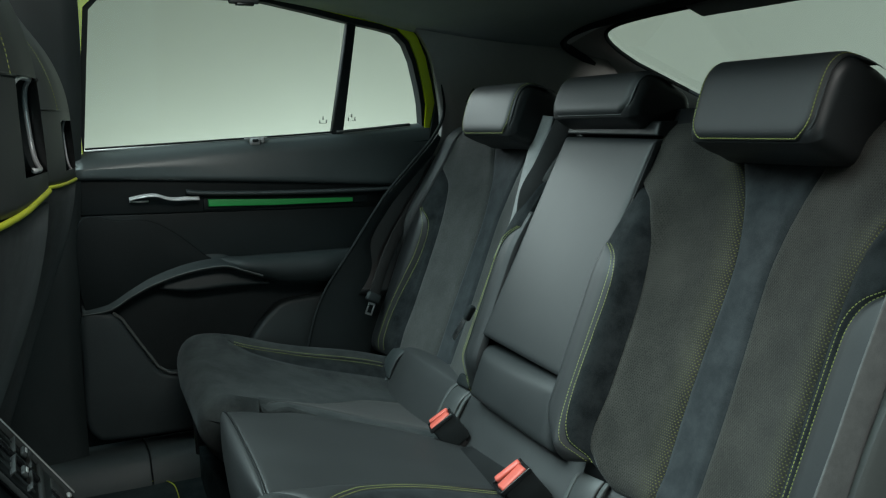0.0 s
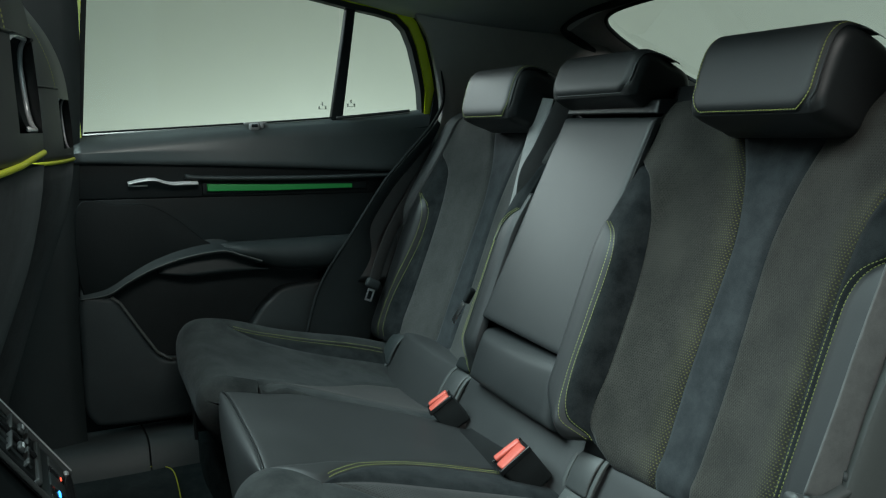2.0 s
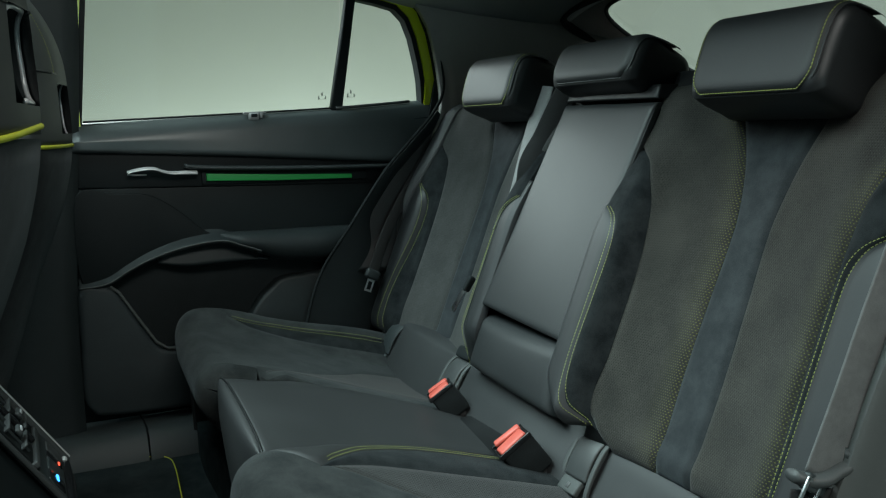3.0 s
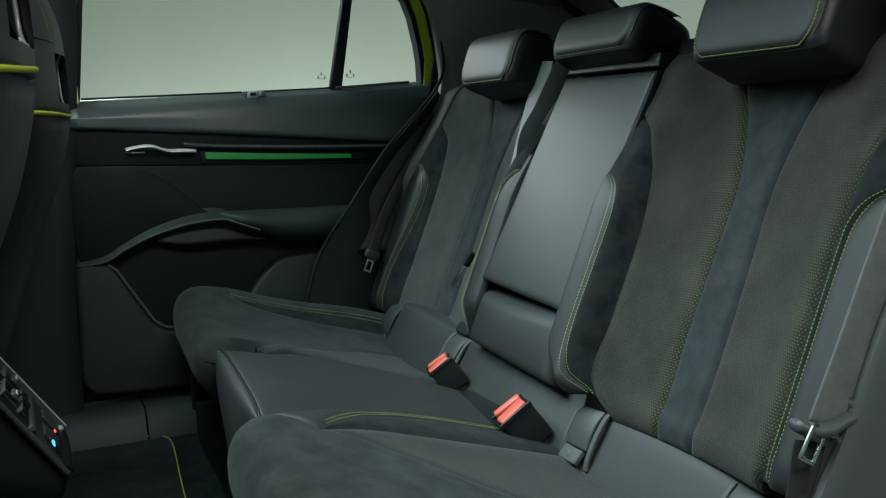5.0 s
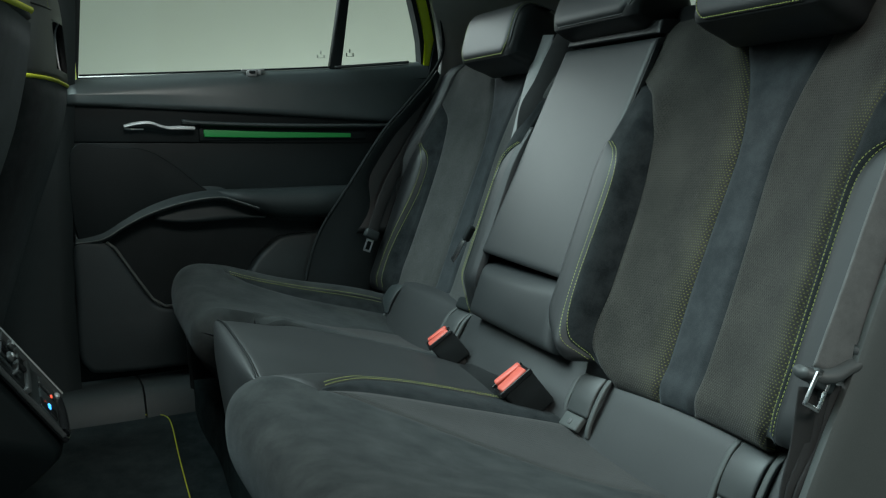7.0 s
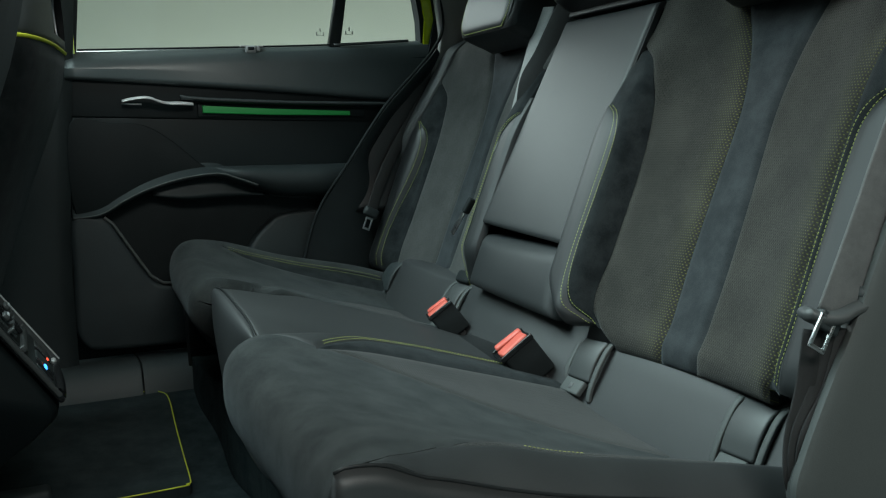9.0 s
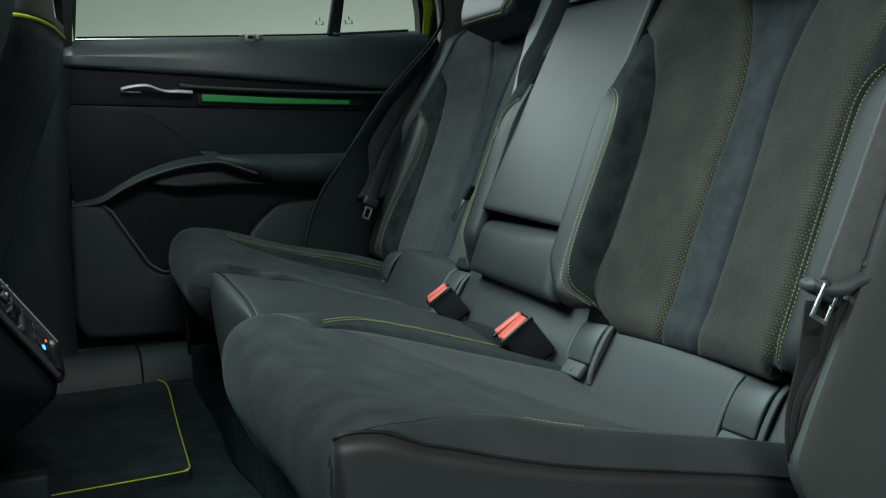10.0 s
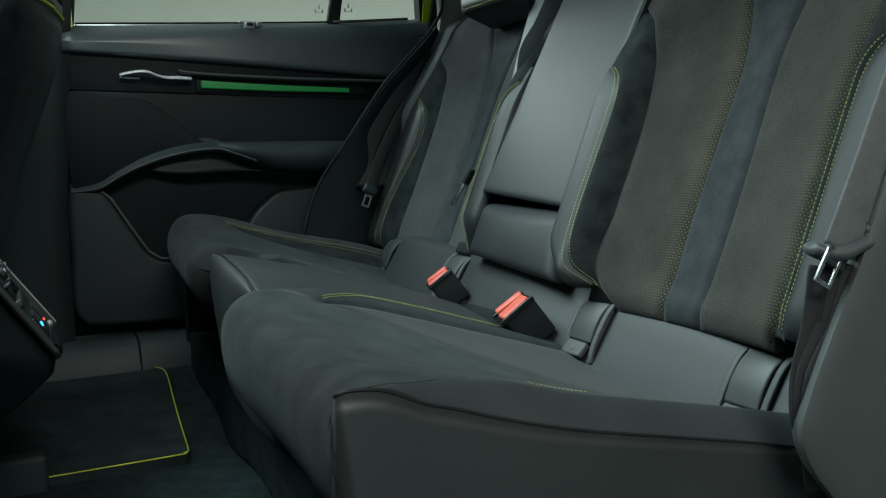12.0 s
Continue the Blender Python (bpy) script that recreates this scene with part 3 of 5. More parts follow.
def backrest(sgn):
    rows = []
    for z in frange(0.285, 0.84, 20):
        x = back_x(z)
        taper = smoothstep(0.39, 0.30, z) * (1.0 if sgn < 0 else 0.3)
        edge = 0.290 if sgn < 0 else 0.270
        rows.append([(x + dx, CEN + sgn * (SEAT + e), z) for e, dx in ((-0.268 + taper * 0.07, 0.0), (-0.24 + taper * 0.05, -0.012), (0, 0.012), (0.25, -0.006), (edge, 0.0), (edge - 0.005, 0.06), (0.2, 0.085), (-0.2, 0.085), (-0.262, 0.06))])
    owner = part("backrest", grid_bm(rows, closed=True, cap=True), LEATHER_DARK, bench, "outer backrest with perforated suede panels and yellow stitching")

    def surf(lat, z):
        fade = 0.045 * smoothstep(0.40, 0.31, z) * smoothstep(0.15, 0.21, -lat) if sgn > 0 else 0.0
        return (back_x(z) - back_rise(lat, z) + fade, CEN + sgn * (SEAT + lat), z)

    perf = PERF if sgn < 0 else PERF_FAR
    for s in (-1, 1):
        nm = dict(nu=18, nv=64)
        far = sgn > 0
        wide, rim = (0.0 if far else 0.026, 0.270 if far else 0.288) if s > 0 else (0.0, 0.240 if far else 0.256)
        floor_z = 0.345 if far and s < 0 else 0.0  # below it the seams run straight down
        bol = lambda z: s * min((seam_outer(z) if s > 0 else bolster_seam(max(z, floor_z))) + wide * 0.62, rim)
        base_line = (lambda z: stitch_outer(z) + 0.020 * smoothstep(0.56, 0.36, z) + 0.004) if far and s > 0 else stitch_outer if s > 0 else stitch_line
        stl = lambda z: s * (min(base_line(max(z, floor_z)) + wide, rim) if z < 0.634 else rim)
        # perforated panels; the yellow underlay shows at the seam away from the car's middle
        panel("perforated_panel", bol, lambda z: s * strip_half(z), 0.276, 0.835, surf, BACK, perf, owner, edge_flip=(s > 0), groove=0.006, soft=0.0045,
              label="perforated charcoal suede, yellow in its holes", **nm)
        panel("bolster", stl, bol, 0.296 if s > 0 else 0.304, 0.733, surf, BACK, SUEDE_DARK, owner, nu=12, nv=50,
              label="plain charcoal suede bolster")
        # the far outer edge has its shade put into a darker leather
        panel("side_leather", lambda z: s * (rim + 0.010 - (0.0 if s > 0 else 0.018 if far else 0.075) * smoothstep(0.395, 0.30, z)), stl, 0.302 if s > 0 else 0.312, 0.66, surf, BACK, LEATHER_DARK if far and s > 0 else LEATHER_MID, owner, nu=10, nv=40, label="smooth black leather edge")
        for gap in ((0.0055, -0.0055) if s > 0 else (0.0042, -0.0042)):
            pts = [Vector(surf(s * (base_line(max(z, floor_z)) + wide + gap), z)) for z in frange(0.312, 0.632, 70)]
            part("stitching", stitch_bm(pts, FRONT), THREAD, owner, "yellow double seam thread")
    panel("centre_strip", lambda z: -strip_half(z), strip_half, 0.276, 0.835, surf, BACK, SUEDE_STRIP, owner, nu=16, nv=60, groove=0.006, soft=0.0045, label="slate grey suede centre strip")
    if sgn > 0:
        shoulder = curve((0.50, 0.290), (0.60, 0.262), (0.66, 0.250), (0.72, 0.240), (0.78, 0.232), (0.82, 0.222))
        panel("shoulder_leather", shoulder, lambda z: 0.298 - 0.03 * smoothstep(0.74, 0.82, z), 0.50, 0.818, lambda lat, z: (surf(min(lat, 0.268), z)[0] - 0.016 * smoothstep(0.50, 0.60, z), CEN + SEAT + lat, z),
              BACK, LEATHER, owner, nu=10, nv=40, groove=0.008, soft=0.010, label="smooth black leather shoulder")
    # outer wing towards the door
    rows = []
    for z in frange(0.33 if sgn < 0 else 0.43, 0.83 if sgn < 0 else 0.812, 30):
        x = back_x(z) - 0.05 * (1 - smoothstep(0.60, 0.85, z)) - 0.015
        tuck = 0.020 * (1 - smoothstep(0.40, 0.52, z)) if sgn > 0 else 0.0
        w = (0.020 if sgn > 0 else 0.026) * smoothstep(0.30, 0.42, z) * (1 - 0.55 * smoothstep(0.76 if sgn > 0 else 0.72, 0.84, z))
        row = []
        for k in range(11):
            t = k / 10
            lean = 0.055 * t ** 2 if sgn < 0 else -(0.085 - 0.055 * smoothstep(0.66, 0.80, z)) * t
            row.append((x + lean - 0.012 * math.sin(math.pi * t), CEN + sgn * (SEAT + 0.290 - tuck + w * t), z))
        rows.append(row + [(x + 0.10, CEN + sgn * (SEAT + 0.290 - tuck + w), z), (x + 0.10, CEN + sgn * (SEAT + 0.280 - tuck), z)])
    # the far wing is darker: its shade is in the material
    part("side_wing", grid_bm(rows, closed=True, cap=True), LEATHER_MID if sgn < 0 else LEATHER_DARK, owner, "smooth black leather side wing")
    return owner


backrest(-1)
backrest(1)


# ---- middle backrest with the folded armrest ----
def pad_rows(low_edge, high_edge, z0, z1, rise, depth, bulge, rnd=0.012, nz=30, ny=26, slant=0.0, sag=0.0):
    """A padded block on the backrest: face, rounded rim and sides. The edges are (y0, y1) at its foot and head; rise is a function of height."""
    rows = []
    for k in range(nz + 1):
        v = 0.5 - 0.5 * math.cos(math.pi * k / nz)
        y0, y1 = (a + (b - a) * v for a, b in zip(low_edge, high_edge))
        row = []
        for j in range(ny + 1):
            u = 0.5 - 0.5 * math.cos(math.pi * j / ny)
            y, z = y0 + (y1 - y0) * u, z0 + (z1 - z0) * v
            m = min(y - y0, y1 - y, z - z0, z1 - z)
            fall = rnd - math.sqrt(max(0.0, rnd ** 2 - max(0.0, rnd - m) ** 2))
            h = rise(z) + bulge * math.sin(math.pi * u) ** 0.6 * math.sin(math.pi * v) ** 0.5 - fall - sag * math.sin(math.pi * u) * v ** 6
            row.append((back_x(z) - h, y, z + 0.01 * y + slant * y * (1 - v)))
        rear = [(back_x(p[2]) - rise(p[2]) + depth, p[1], p[2]) for p in (row[0], row[-1])]
        rows.append([rear[0]] + row + [rear[1]])
    top, low = ([(back_x(p[2]) - rise(p[2]) + depth, p[1], p[2]) for p in rows[k]] for k in (-1, 0))
    return [low] + rows + [top]


def arm_rise(z):
    return 0.073 - 0.068 * (z - 0.42)


armrest = part("armrest", grid_bm(pad_rows((-0.119, 0.151), (-0.134, 0.134), 0.426, 0.793, arm_rise, 0.07, 0.005, 0.008, slant=0.05, sag=0.004)), LEATHER_PAD, bench, "folded-up smooth leather centre armrest")
# thin dark sheet over the armrest's side, painting shade on its lit edge
part("armrest_side_shade", grid_bm([[(back_x(z) - arm_rise(z) + d, -0.1205 - 0.0155 * (z - 0.426) / 0.367, z - 0.004) for d in (0.012, 0.03, 0.068)] for z in frange(0.434, 0.785, 12)]), SUEDE_DARK, armrest, "armrest side with its shade put in as a dark sheet")
part("edge_seam", tube_bm([(back_x(z) - arm_rise(z) + 0.0055, -0.1190 - 0.0155 * (z - 0.426) / 0.367, z) for z in frange(0.434, 0.786, 24)], 0.0014, 6), LEATHER_DARK, armrest)
middle = part("middle_backrest", rbox(0.05, 0.26, 0.54, 0.01, Matrix.Translation((back_x(0.56) + 0.025, CEN - 0.002, 0.56)) @ pose(0, 0, 0, 0, 22.3, 0)), LEATHER_DARK, bench, "middle backrest section behind the armrest")
part("lower_pad", grid_bm(pad_rows((-0.142, 0.142), (-0.126, 0.150), 0.316, 0.413, lambda z: 0.066, 0.09, 0.010, 0.020, slant=0.06)), LEATHER_PAD, middle, "rounded leather lower pad")
# dark leather mutes the lit rim of the top pad
part("top_pad", grid_bm(pad_rows((-0.134, 0.134), (-0.130, 0.132), 0.799, 0.822, lambda z: 0.046, 0.10, 0.002, 0.004)), LEATHER_DARK, middle)


# ---- headrests ----
def headrest(y, x, z, hw, hh, tilt_deg, drop, mat_face, stitched, label):
    """A padded block: a body with dark sides, and a front cushion that rolls over its top."""
    owner = thing("headrest", label, "headrest", "rear headrests")
    tilt = Matrix.Translation((x, y, z)) @ pose(0, 0, 0, 0, tilt_deg, 0)
    # side profile: up the front and over the top, then down the rear
    front = spline([(0.006, 0, -hh), (0.000, 0, -hh + 0.012), (-0.002, 0, -hh * 0.45), (-0.002, 0, hh * 0.25), (0.003, 0, hh * 0.66), (0.017, 0, hh * 0.93), (0.042, 0, hh), (0.075, 0, hh * 0.97)], 6)
    rear = spline([(0.075, 0, hh * 0.97), (0.104, 0, hh * 0.82), (0.118, 0, hh * 0.30), (0.112, 0, -hh * 0.50), (0.090, 0, -hh - drop * 0.8), (0.060, 0, -hh - drop), (0.030, 0, -hh - drop * 0.75), (0.006, 0, -hh)], 5)[1:-1]
    loop = [Vector(p) for p in front + rear]
    mid = Vector((0.055, 0, -drop * 0.4))
    rnd, rows = 0.020, []
    for k in range(33):
        v = -math.cos(math.pi * k / 32)
        m = hw * (1 - abs(v))
        sink = rnd - math.sqrt(max(0.0, rnd ** 2 - max(0.0, rnd - m) ** 2))
        rows.append([tilt @ (p - (p - mid).normalized() * (sink + 0.0012) + Vector((0, hw * v * (1 + 0.04 * (p.z + hh) / (2 * hh)), 0))) for p in loop])
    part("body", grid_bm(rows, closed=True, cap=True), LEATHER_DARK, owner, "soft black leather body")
    at = [0.0]
    for a, b in zip(front, front[1:]):
        at.append(at[-1] + (b - a).length)
    corner, side = 0.036, hw - 0.009

    def half(s):
        w = side * (1 + 0.05 * s / at[-1]) + 0.010 * smoothstep(0.55 * at[-1], at[-1], s)
        return w - corner + math.sqrt(max(0.0, corner ** 2 - max(0.0, corner - s) ** 2))

    def skin(lat, s):
        k = min(max(i for i in range(len(at)) if at[i] <= s + 1e-9), len(front) - 2)
        p, d = front[k].lerp(front[k + 1], (s - at[k]) / (at[k + 1] - at[k])), (front[k + 1] - front[k]).normalized()
        m = min(half(s) - abs(lat), s * 0.9)
        out = Vector((-d.z, 0, d.x))
        puff = 0.0035 * (1 - math.exp(-(m / 0.007) ** 2)) - 0.0032 * math.exp(-(m / 0.005) ** 2)
        return tilt @ (p + out * puff + Vector((0, lat, 0)))

    rows = []
    for k in range(31):
        s = 0.0015 + (at[-1] - 0.0015) * (0.35 * (1 - math.cos(math.pi / 2 * k / 30)) + 0.65 * k / 30)
        rows.append([skin(-half(s) * math.cos(math.pi * j / 28), s) for j in range(29)])
    back = tilt.to_3x3() @ Vector((0.010, 0, 0))
    rows = [[r[0] + back] + r + [r[-1] + back] for r in rows]
    cushion_ob = part("front_cushion", grid_bm([[p + back for p in rows[0]]] + rows), mat_face, owner)
    ring_s = [0.0055 + (at[-1] * 0.78 - 0.0055) * (1 - k / 40) ** 1.6 for k in range(41)]
    edge = [(half(s), s) for s in ring_s]
    bottom = half(0.0055) - 0.006

    def around(inset):
        return ([skin(w - inset, s + inset * 0.2) for w, s in edge] + [skin(lat, 0.0050 + inset * 0.2) for lat in frange(bottom, -bottom, 24)]
                + [skin(-w + inset, s + inset * 0.2) for w, s in edge[::-1]])

    line = around(0.0048)
    part("seam_piping", tube_bm(around(-0.0006), 0.0012, 6, cap=False), LEATHER_DARK if stitched else PLASTIC_GREY, owner)
    if stitched:
        part("stitching", stitch_bm(line, tilt.to_3x3() @ Vector((-1, 0, 0.3)), 0.0050, 0.0039, 0.0014), THREAD, cushion_ob, "yellow seam thread")
    for dy in (-0.07, 0.07):
        part("post", tube_bm([(x + 0.075, y + dy, z - 0.02), (x + 0.098, y + dy, z - 0.12)], 0.006), CHROME, owner, "steel guide post")
    return owner


# near face dimmer than the others: the window's reflection is put into tone
headrest(-0.397, 0.926, 0.8515, 0.119, 0.0620, 20, 0.005, LEATHER_MID, True, "black leather outer rear headrest with yellow stitching")
headrest(0.358, 0.926, 0.8530, 0.112, 0.0565, 18, 0.006, LEATHER, True, "black leather outer rear headrest with yellow stitching")
headrest(0.016, 0.950, 0.8700, 0.124, 0.0430, 24, 0.005, LEATHER, False, "low wide black leather middle rear headrest")


# ---- rear bench: cushions ----
class Profile:
    """Points along a side profile (x, z) by length."""

    def __init__(self, points):
        self.pts = spline([(x, 0, z) for x, z in points], 10)
        self.at = [0.0]
        for a, b in zip(self.pts, self.pts[1:]):
            self.at.append(self.at[-1] + (b - a).length)
        self.length = self.at[-1]

    def __call__(self, s):
        s = min(max(s, 0), self.length)
        i = min(max(k for k in range(len(self.at)) if self.at[k] <= s + 1e-9), len(self.pts) - 2)
        f = (s - self.at[i]) / (self.at[i + 1] - self.at[i])
        p = self.pts[i].lerp(self.pts[i + 1], f)
        d = (self.pts[i + 1] - self.pts[i]).normalized()
        return p, d

    def where(self, x):
        """The length at which the top of the profile reaches x."""
        k = min(range(len(self.pts)), key=lambda i: abs(self.pts[i].x - x) + (10 if i < len(self.pts) // 2 else 0))
        return self.at[k]


OUTER = Profile([(0.392, 0.047), (0.375, 0.12), (0.328, 0.19), (0.281, 0.25), (0.277, 0.318), (0.312, 0.351), (0.37, 0.348), (0.45, 0.326), (0.60, 0.275), (0.79, 0.212)])
MIDDLE = Profile([(0.335, 0.08), (0.320, 0.17), (0.309, 0.26), (0.305, 0.315), (0.311, 0.353), (0.345, 0.352), (0.42, 0.334), (0.55, 0.294), (0.67, 0.256), (0.79, 0.214)])
DOWN = Vector((0.2, 0, -0.98))
CROSSFALL = 0.055  # the bench rises a little across the car


roll_top = curve((0.30, 0.0), (0.335, 0.006), (0.40, 0.001), (0.45, 0.004), (0.50, 0.010), (0.56, 0.011), (0.66, 0.020), (0.75, 0.028), (0.84, 0.036))
roll_cord = curve((0.27, 0.0), (0.31, 0.012), (0.335, 0.022), (0.365, 0.008), (0.41, -0.009), (0.52, -0.014), (0.65, -0.004), (0.77, 0.006), (0.84, 0.010))


def cushion(sgn):

    def surf(lat, s):
        d = SEAT + lat
        p, t = OUTER(s)
        n = Vector((-t.z, 0, t.x))
        top = smoothstep(0.30, 0.42, s)
        lift = -0.018 * (1 - min(1, (lat / 0.21) ** 2)) * top
        if sgn > 0:
            lift += 0.004 * smoothstep(0.15, 0.225, lat) * top + 0.008 * math.exp(-((lat - 0.205) / 0.045) ** 2) * smoothstep(0.24, 0.36, s)
            lift += 0.030 * smoothstep(0.50, 0.80, s) * smoothstep(0.10, 0.20, lat)
        else:
            over = min(1.0, max(0.0, (lat - 0.225) / 0.048)) ** 2
            lift += smoothstep(0.15, 0.235, lat) * (roll_top(s) * (1 - over) + roll_cord(s) * over)
        lift += 0.004 * smoothstep(-0.12, -0.19, lat) * top
        if sgn > 0:
            lift -= 0.007 * smoothstep(-0.16, -0.235, lat) * smoothstep(0.36, 0.46, s)
        end = max(0.0, 0.205 - d)
        if sgn > 0:
            lift -= 0.105 * smoothstep(0.238, 0.180, d) * (1 - smoothstep(0.40, 0.47, s))
        else:
            lift -= 6.0 * end * end * (1 - smoothstep(0.38, 0.46, s))
        out = max(0.0, d - 0.600)
        lift -= (9.0 if sgn > 0 else 2.0 * (1 - smoothstep(0.31, 0.38, s))) * out * out
        q = p + n * lift
        y = CEN + sgn * d
        sweep = (0.10 if sgn > 0 else 0.0) * max(0.0, d - 0.52) * (1 - smoothstep(0.30, 0.38, s)) + 0.048 * y * (1 - smoothstep(0.45, 0.80, s))
        if sgn > 0:
            sweep += 0.055 * (1 - smoothstep(0.16, 0.28, s))
        else:
            sweep -= 0.014 * (1 - smoothstep(0.2, 0.5, d)) * (1 - smoothstep(0.36, 0.50, s))
        return (q.x + sweep, y, q.z + CROSSFALL * y)

    s_of = OUTER.where
    core = [[Vector(surf(lat, s)) + Vector((0.012, 0, -0.02)) for lat in frange(-0.21, 0.235, 14)] for s in frange(0.03, OUTER.length, 30)]
    owner = part("cushion", grid_bm(core + [[(0.79, p[1], 0.04) for p in core[-1]], [(0.42, p[1], 0.04) for p in core[0]], core[0]]), LEATHER_DARK, bench, "outer seat cushion in charcoal suede with leather side")
    front, rear = s_of(0.385), OUTER.length
    by_x = lambda *pairs: curve(*[(s_of(x) if x < 0.78 else rear, w) for x, w in pairs])
    st = by_x((0.385, -0.160), (0.405, -0.182), (0.45, -0.212), (0.55, -0.250), (0.67, -0.262), (0.79, -0.268))
    inner_edge = by_x((0.385, -0.219), (0.42, -0.227), (0.60, -0.273), (0.79, -0.296))
    lens = by_x((0.385, -0.160), (0.45, -0.172), (0.60, -0.182), (0.79, -0.190))
    crescent = by_x((0.395, -0.160), (0.43, -0.145), (0.50, -0.100), (0.58, -0.035), (0.66, 0.025), (0.79, 0.06))
    inward = 0.0 if sgn < 0 else 0.045
    lens_out = by_x((0.400, 0.2245 - inward), (0.43, 0.205 - inward), (0.50, 0.192 - inward), (0.60, 0.190 - inward), (0.79, 0.195 - inward))
    st_out = by_x((0.295, 0.2695), (0.315, 0.262), (0.335, 0.250), (0.365, 0.236 - 0.4 * inward), (0.400, 0.226 - inward), (0.50, 0.226 - inward), (0.79, 0.226 - inward))
    seam = lambda s: 0.273
    leave = s_of(0.296 if sgn > 0 else 0.310)
    nose_in = by_x((0.297, -0.236), (0.33, -0.207), (0.36, -0.181), (0.385, -0.160))
    nose = panel("nose", lambda s: nose_in(s) if sgn < 0 else -0.222, lambda s: 0.269 if s < leave else st_out(s) + 0.003, 0.02, front, surf, DOWN, SUEDE, owner, nu=34, nv=44, groove=0.0, ends=False, skirt=0.02, label="thick charcoal suede nose")
    if sgn < 0:
        panel("inner_leather", lambda s: inner_edge(s) - 0.03 * smoothstep(front, front - 0.08, s), lambda s: st(s) if s > front else nose_in(s), s_of(0.302), rear, surf, DOWN, LEATHER, owner, nu=10, nv=44, ends=False)
    panel("inner_bolster", st, lens, front, rear, surf, DOWN, SUEDE_DARK if sgn < 0 else SUEDE, owner, nu=10, nv=34, groove=0.004 if sgn < 0 else 0.002, label="dark suede inner bolster")
    panel("perforated_panel", lens, crescent, s_of(0.395), rear, surf, DOWN, PERF_PLAIN, owner, nu=16, nv=44, groove=0.003, label="perforated charcoal suede crescent")
    panel("centre_strip", lambda s: crescent(s) if s > s_of(0.395) else lens(s), lambda s: lens_out(s) if s > s_of(0.40) else st_out(s), front - 0.001, rear, surf, DOWN, SUEDE, owner, nu=26, nv=44, groove=0.0025, ends=False)
    panel("outer_bolster", lens_out, st_out, s_of(0.402), rear, surf, DOWN, PERF_PLAIN if sgn < 0 else SUEDE_DARK, owner, nu=8, nv=34, groove=0.003)
    roll = panel("outer_roll", st_out, seam, leave, rear, surf, DOWN, LEATHER if sgn < 0 else SUEDE, owner, nu=14, nv=110, groove=0.001, soft=0.004, label="black leather edge roll")
    sharp(nose, 45)
    sharp(roll, 45)
    for gap in ((-0.004, 0.004) if sgn < 0 else ()):
        part("stitching", stitch_bm([surf(st(s) + gap, s) for s in frange(s_of(0.395), s_of(0.70), 60)], -DOWN), THREAD, owner, "yellow double seam thread")
    for gap in ((-0.006,) if sgn < 0 else (-0.010, -0.001)):
        part("stitching", stitch_bm([surf(st_out(s) + gap, s) for s in frange(s_of(0.395 if sgn > 0 else 0.47), s_of(0.74 if sgn > 0 else 0.53), 50 if sgn > 0 else 18)], -DOWN, width=0.0008 if sgn < 0 else 0.0016, lift=0.0006 if sgn < 0 else 0.0035), THREAD, owner, "yellow seam thread")
    # upright outer side in leather, with a corded seam on top
    rows = []
    first = s_of(0.296) - 0.03 if sgn > 0 else s_of(0.310) - 0.015
    for s in frange(first, rear, 90):
        x, y, z = surf(0.273, s)
        rows.append([(x - 0.012 * (1 - smoothstep(0.0, 0.10, s - first)) + 0.012 * math.sin(3 * v) * (1 - smoothstep(0.0, 0.08, s - first)), y + sgn * (0.002 + 0.007 * math.sin(math.pi * min(1, v * 1.3)) - 0.03 * smoothstep(0.6, 1, v)), z - 0.002 + (0.03 - z) * v) for v in frange(0, 1, 18)])
    part("side_panel", grid_bm([r + [(r[-1][0], r[-1][1] - sgn * 0.015, r[-1][2]), (r[0][0], r[0][1] - sgn * 0.015, r[0][2] - 0.02)] for r in rows], closed=True, cap=True), LEATHER, owner, "smooth black leather side")
    part("cord", tube_bm([Vector(r[0]) + Vector((0, -sgn * 0.001, 0.0015)) for r in rows[:-1]], 0.0017), LEATHER_DARK, owner)
    return owner


cushion(-1)
cushion(1)

middle_cushion = part("middle_cushion", rbox(0.44, 0.22, 0.17, 0.02, Matrix.Translation((0.57, CEN, 0.16))), LEATHER_DARK, bench, "raised smooth leather middle seat cushion")


def mid_surf(lat, s):
    p, t = MIDDLE(s)
    n = Vector((-t.z, 0, t.x))
    drop = 0.016 * (abs(lat) / 0.19) ** 4 * (1 - 0.8 * smoothstep(0.36, 0.46, s)) if s > 0.27 else 0.016 * (min(abs(lat), 0.19) / 0.19) ** 4
    q = p - n * drop
    y = CEN + lat
    return (q.x - 0.012 * (1 - smoothstep(0.40, 0.6, s)) + 0.048 * y * (1 - smoothstep(0.45, 0.8, s)), y, q.z + CROSSFALL * y)


crest = MIDDLE.where(0.311)
mid_half = lambda s: curve((0.0, 0.178), (0.12, 0.182), (0.20, 0.180), (crest, 0.176), (MIDDLE.where(0.42), 0.158), (MIDDLE.where(0.6), 0.112), (MIDDLE.length, 0.09))(s)
far_half = lambda s: curve((crest, 0.174), (MIDDLE.where(0.36), 0.190), (MIDDLE.where(0.40), 0.202), (MIDDLE.where(0.45), 0.194), (MIDDLE.where(0.55), 0.166), (MIDDLE.where(0.67), 0.142), (MIDDLE.length, 0.122))(s)
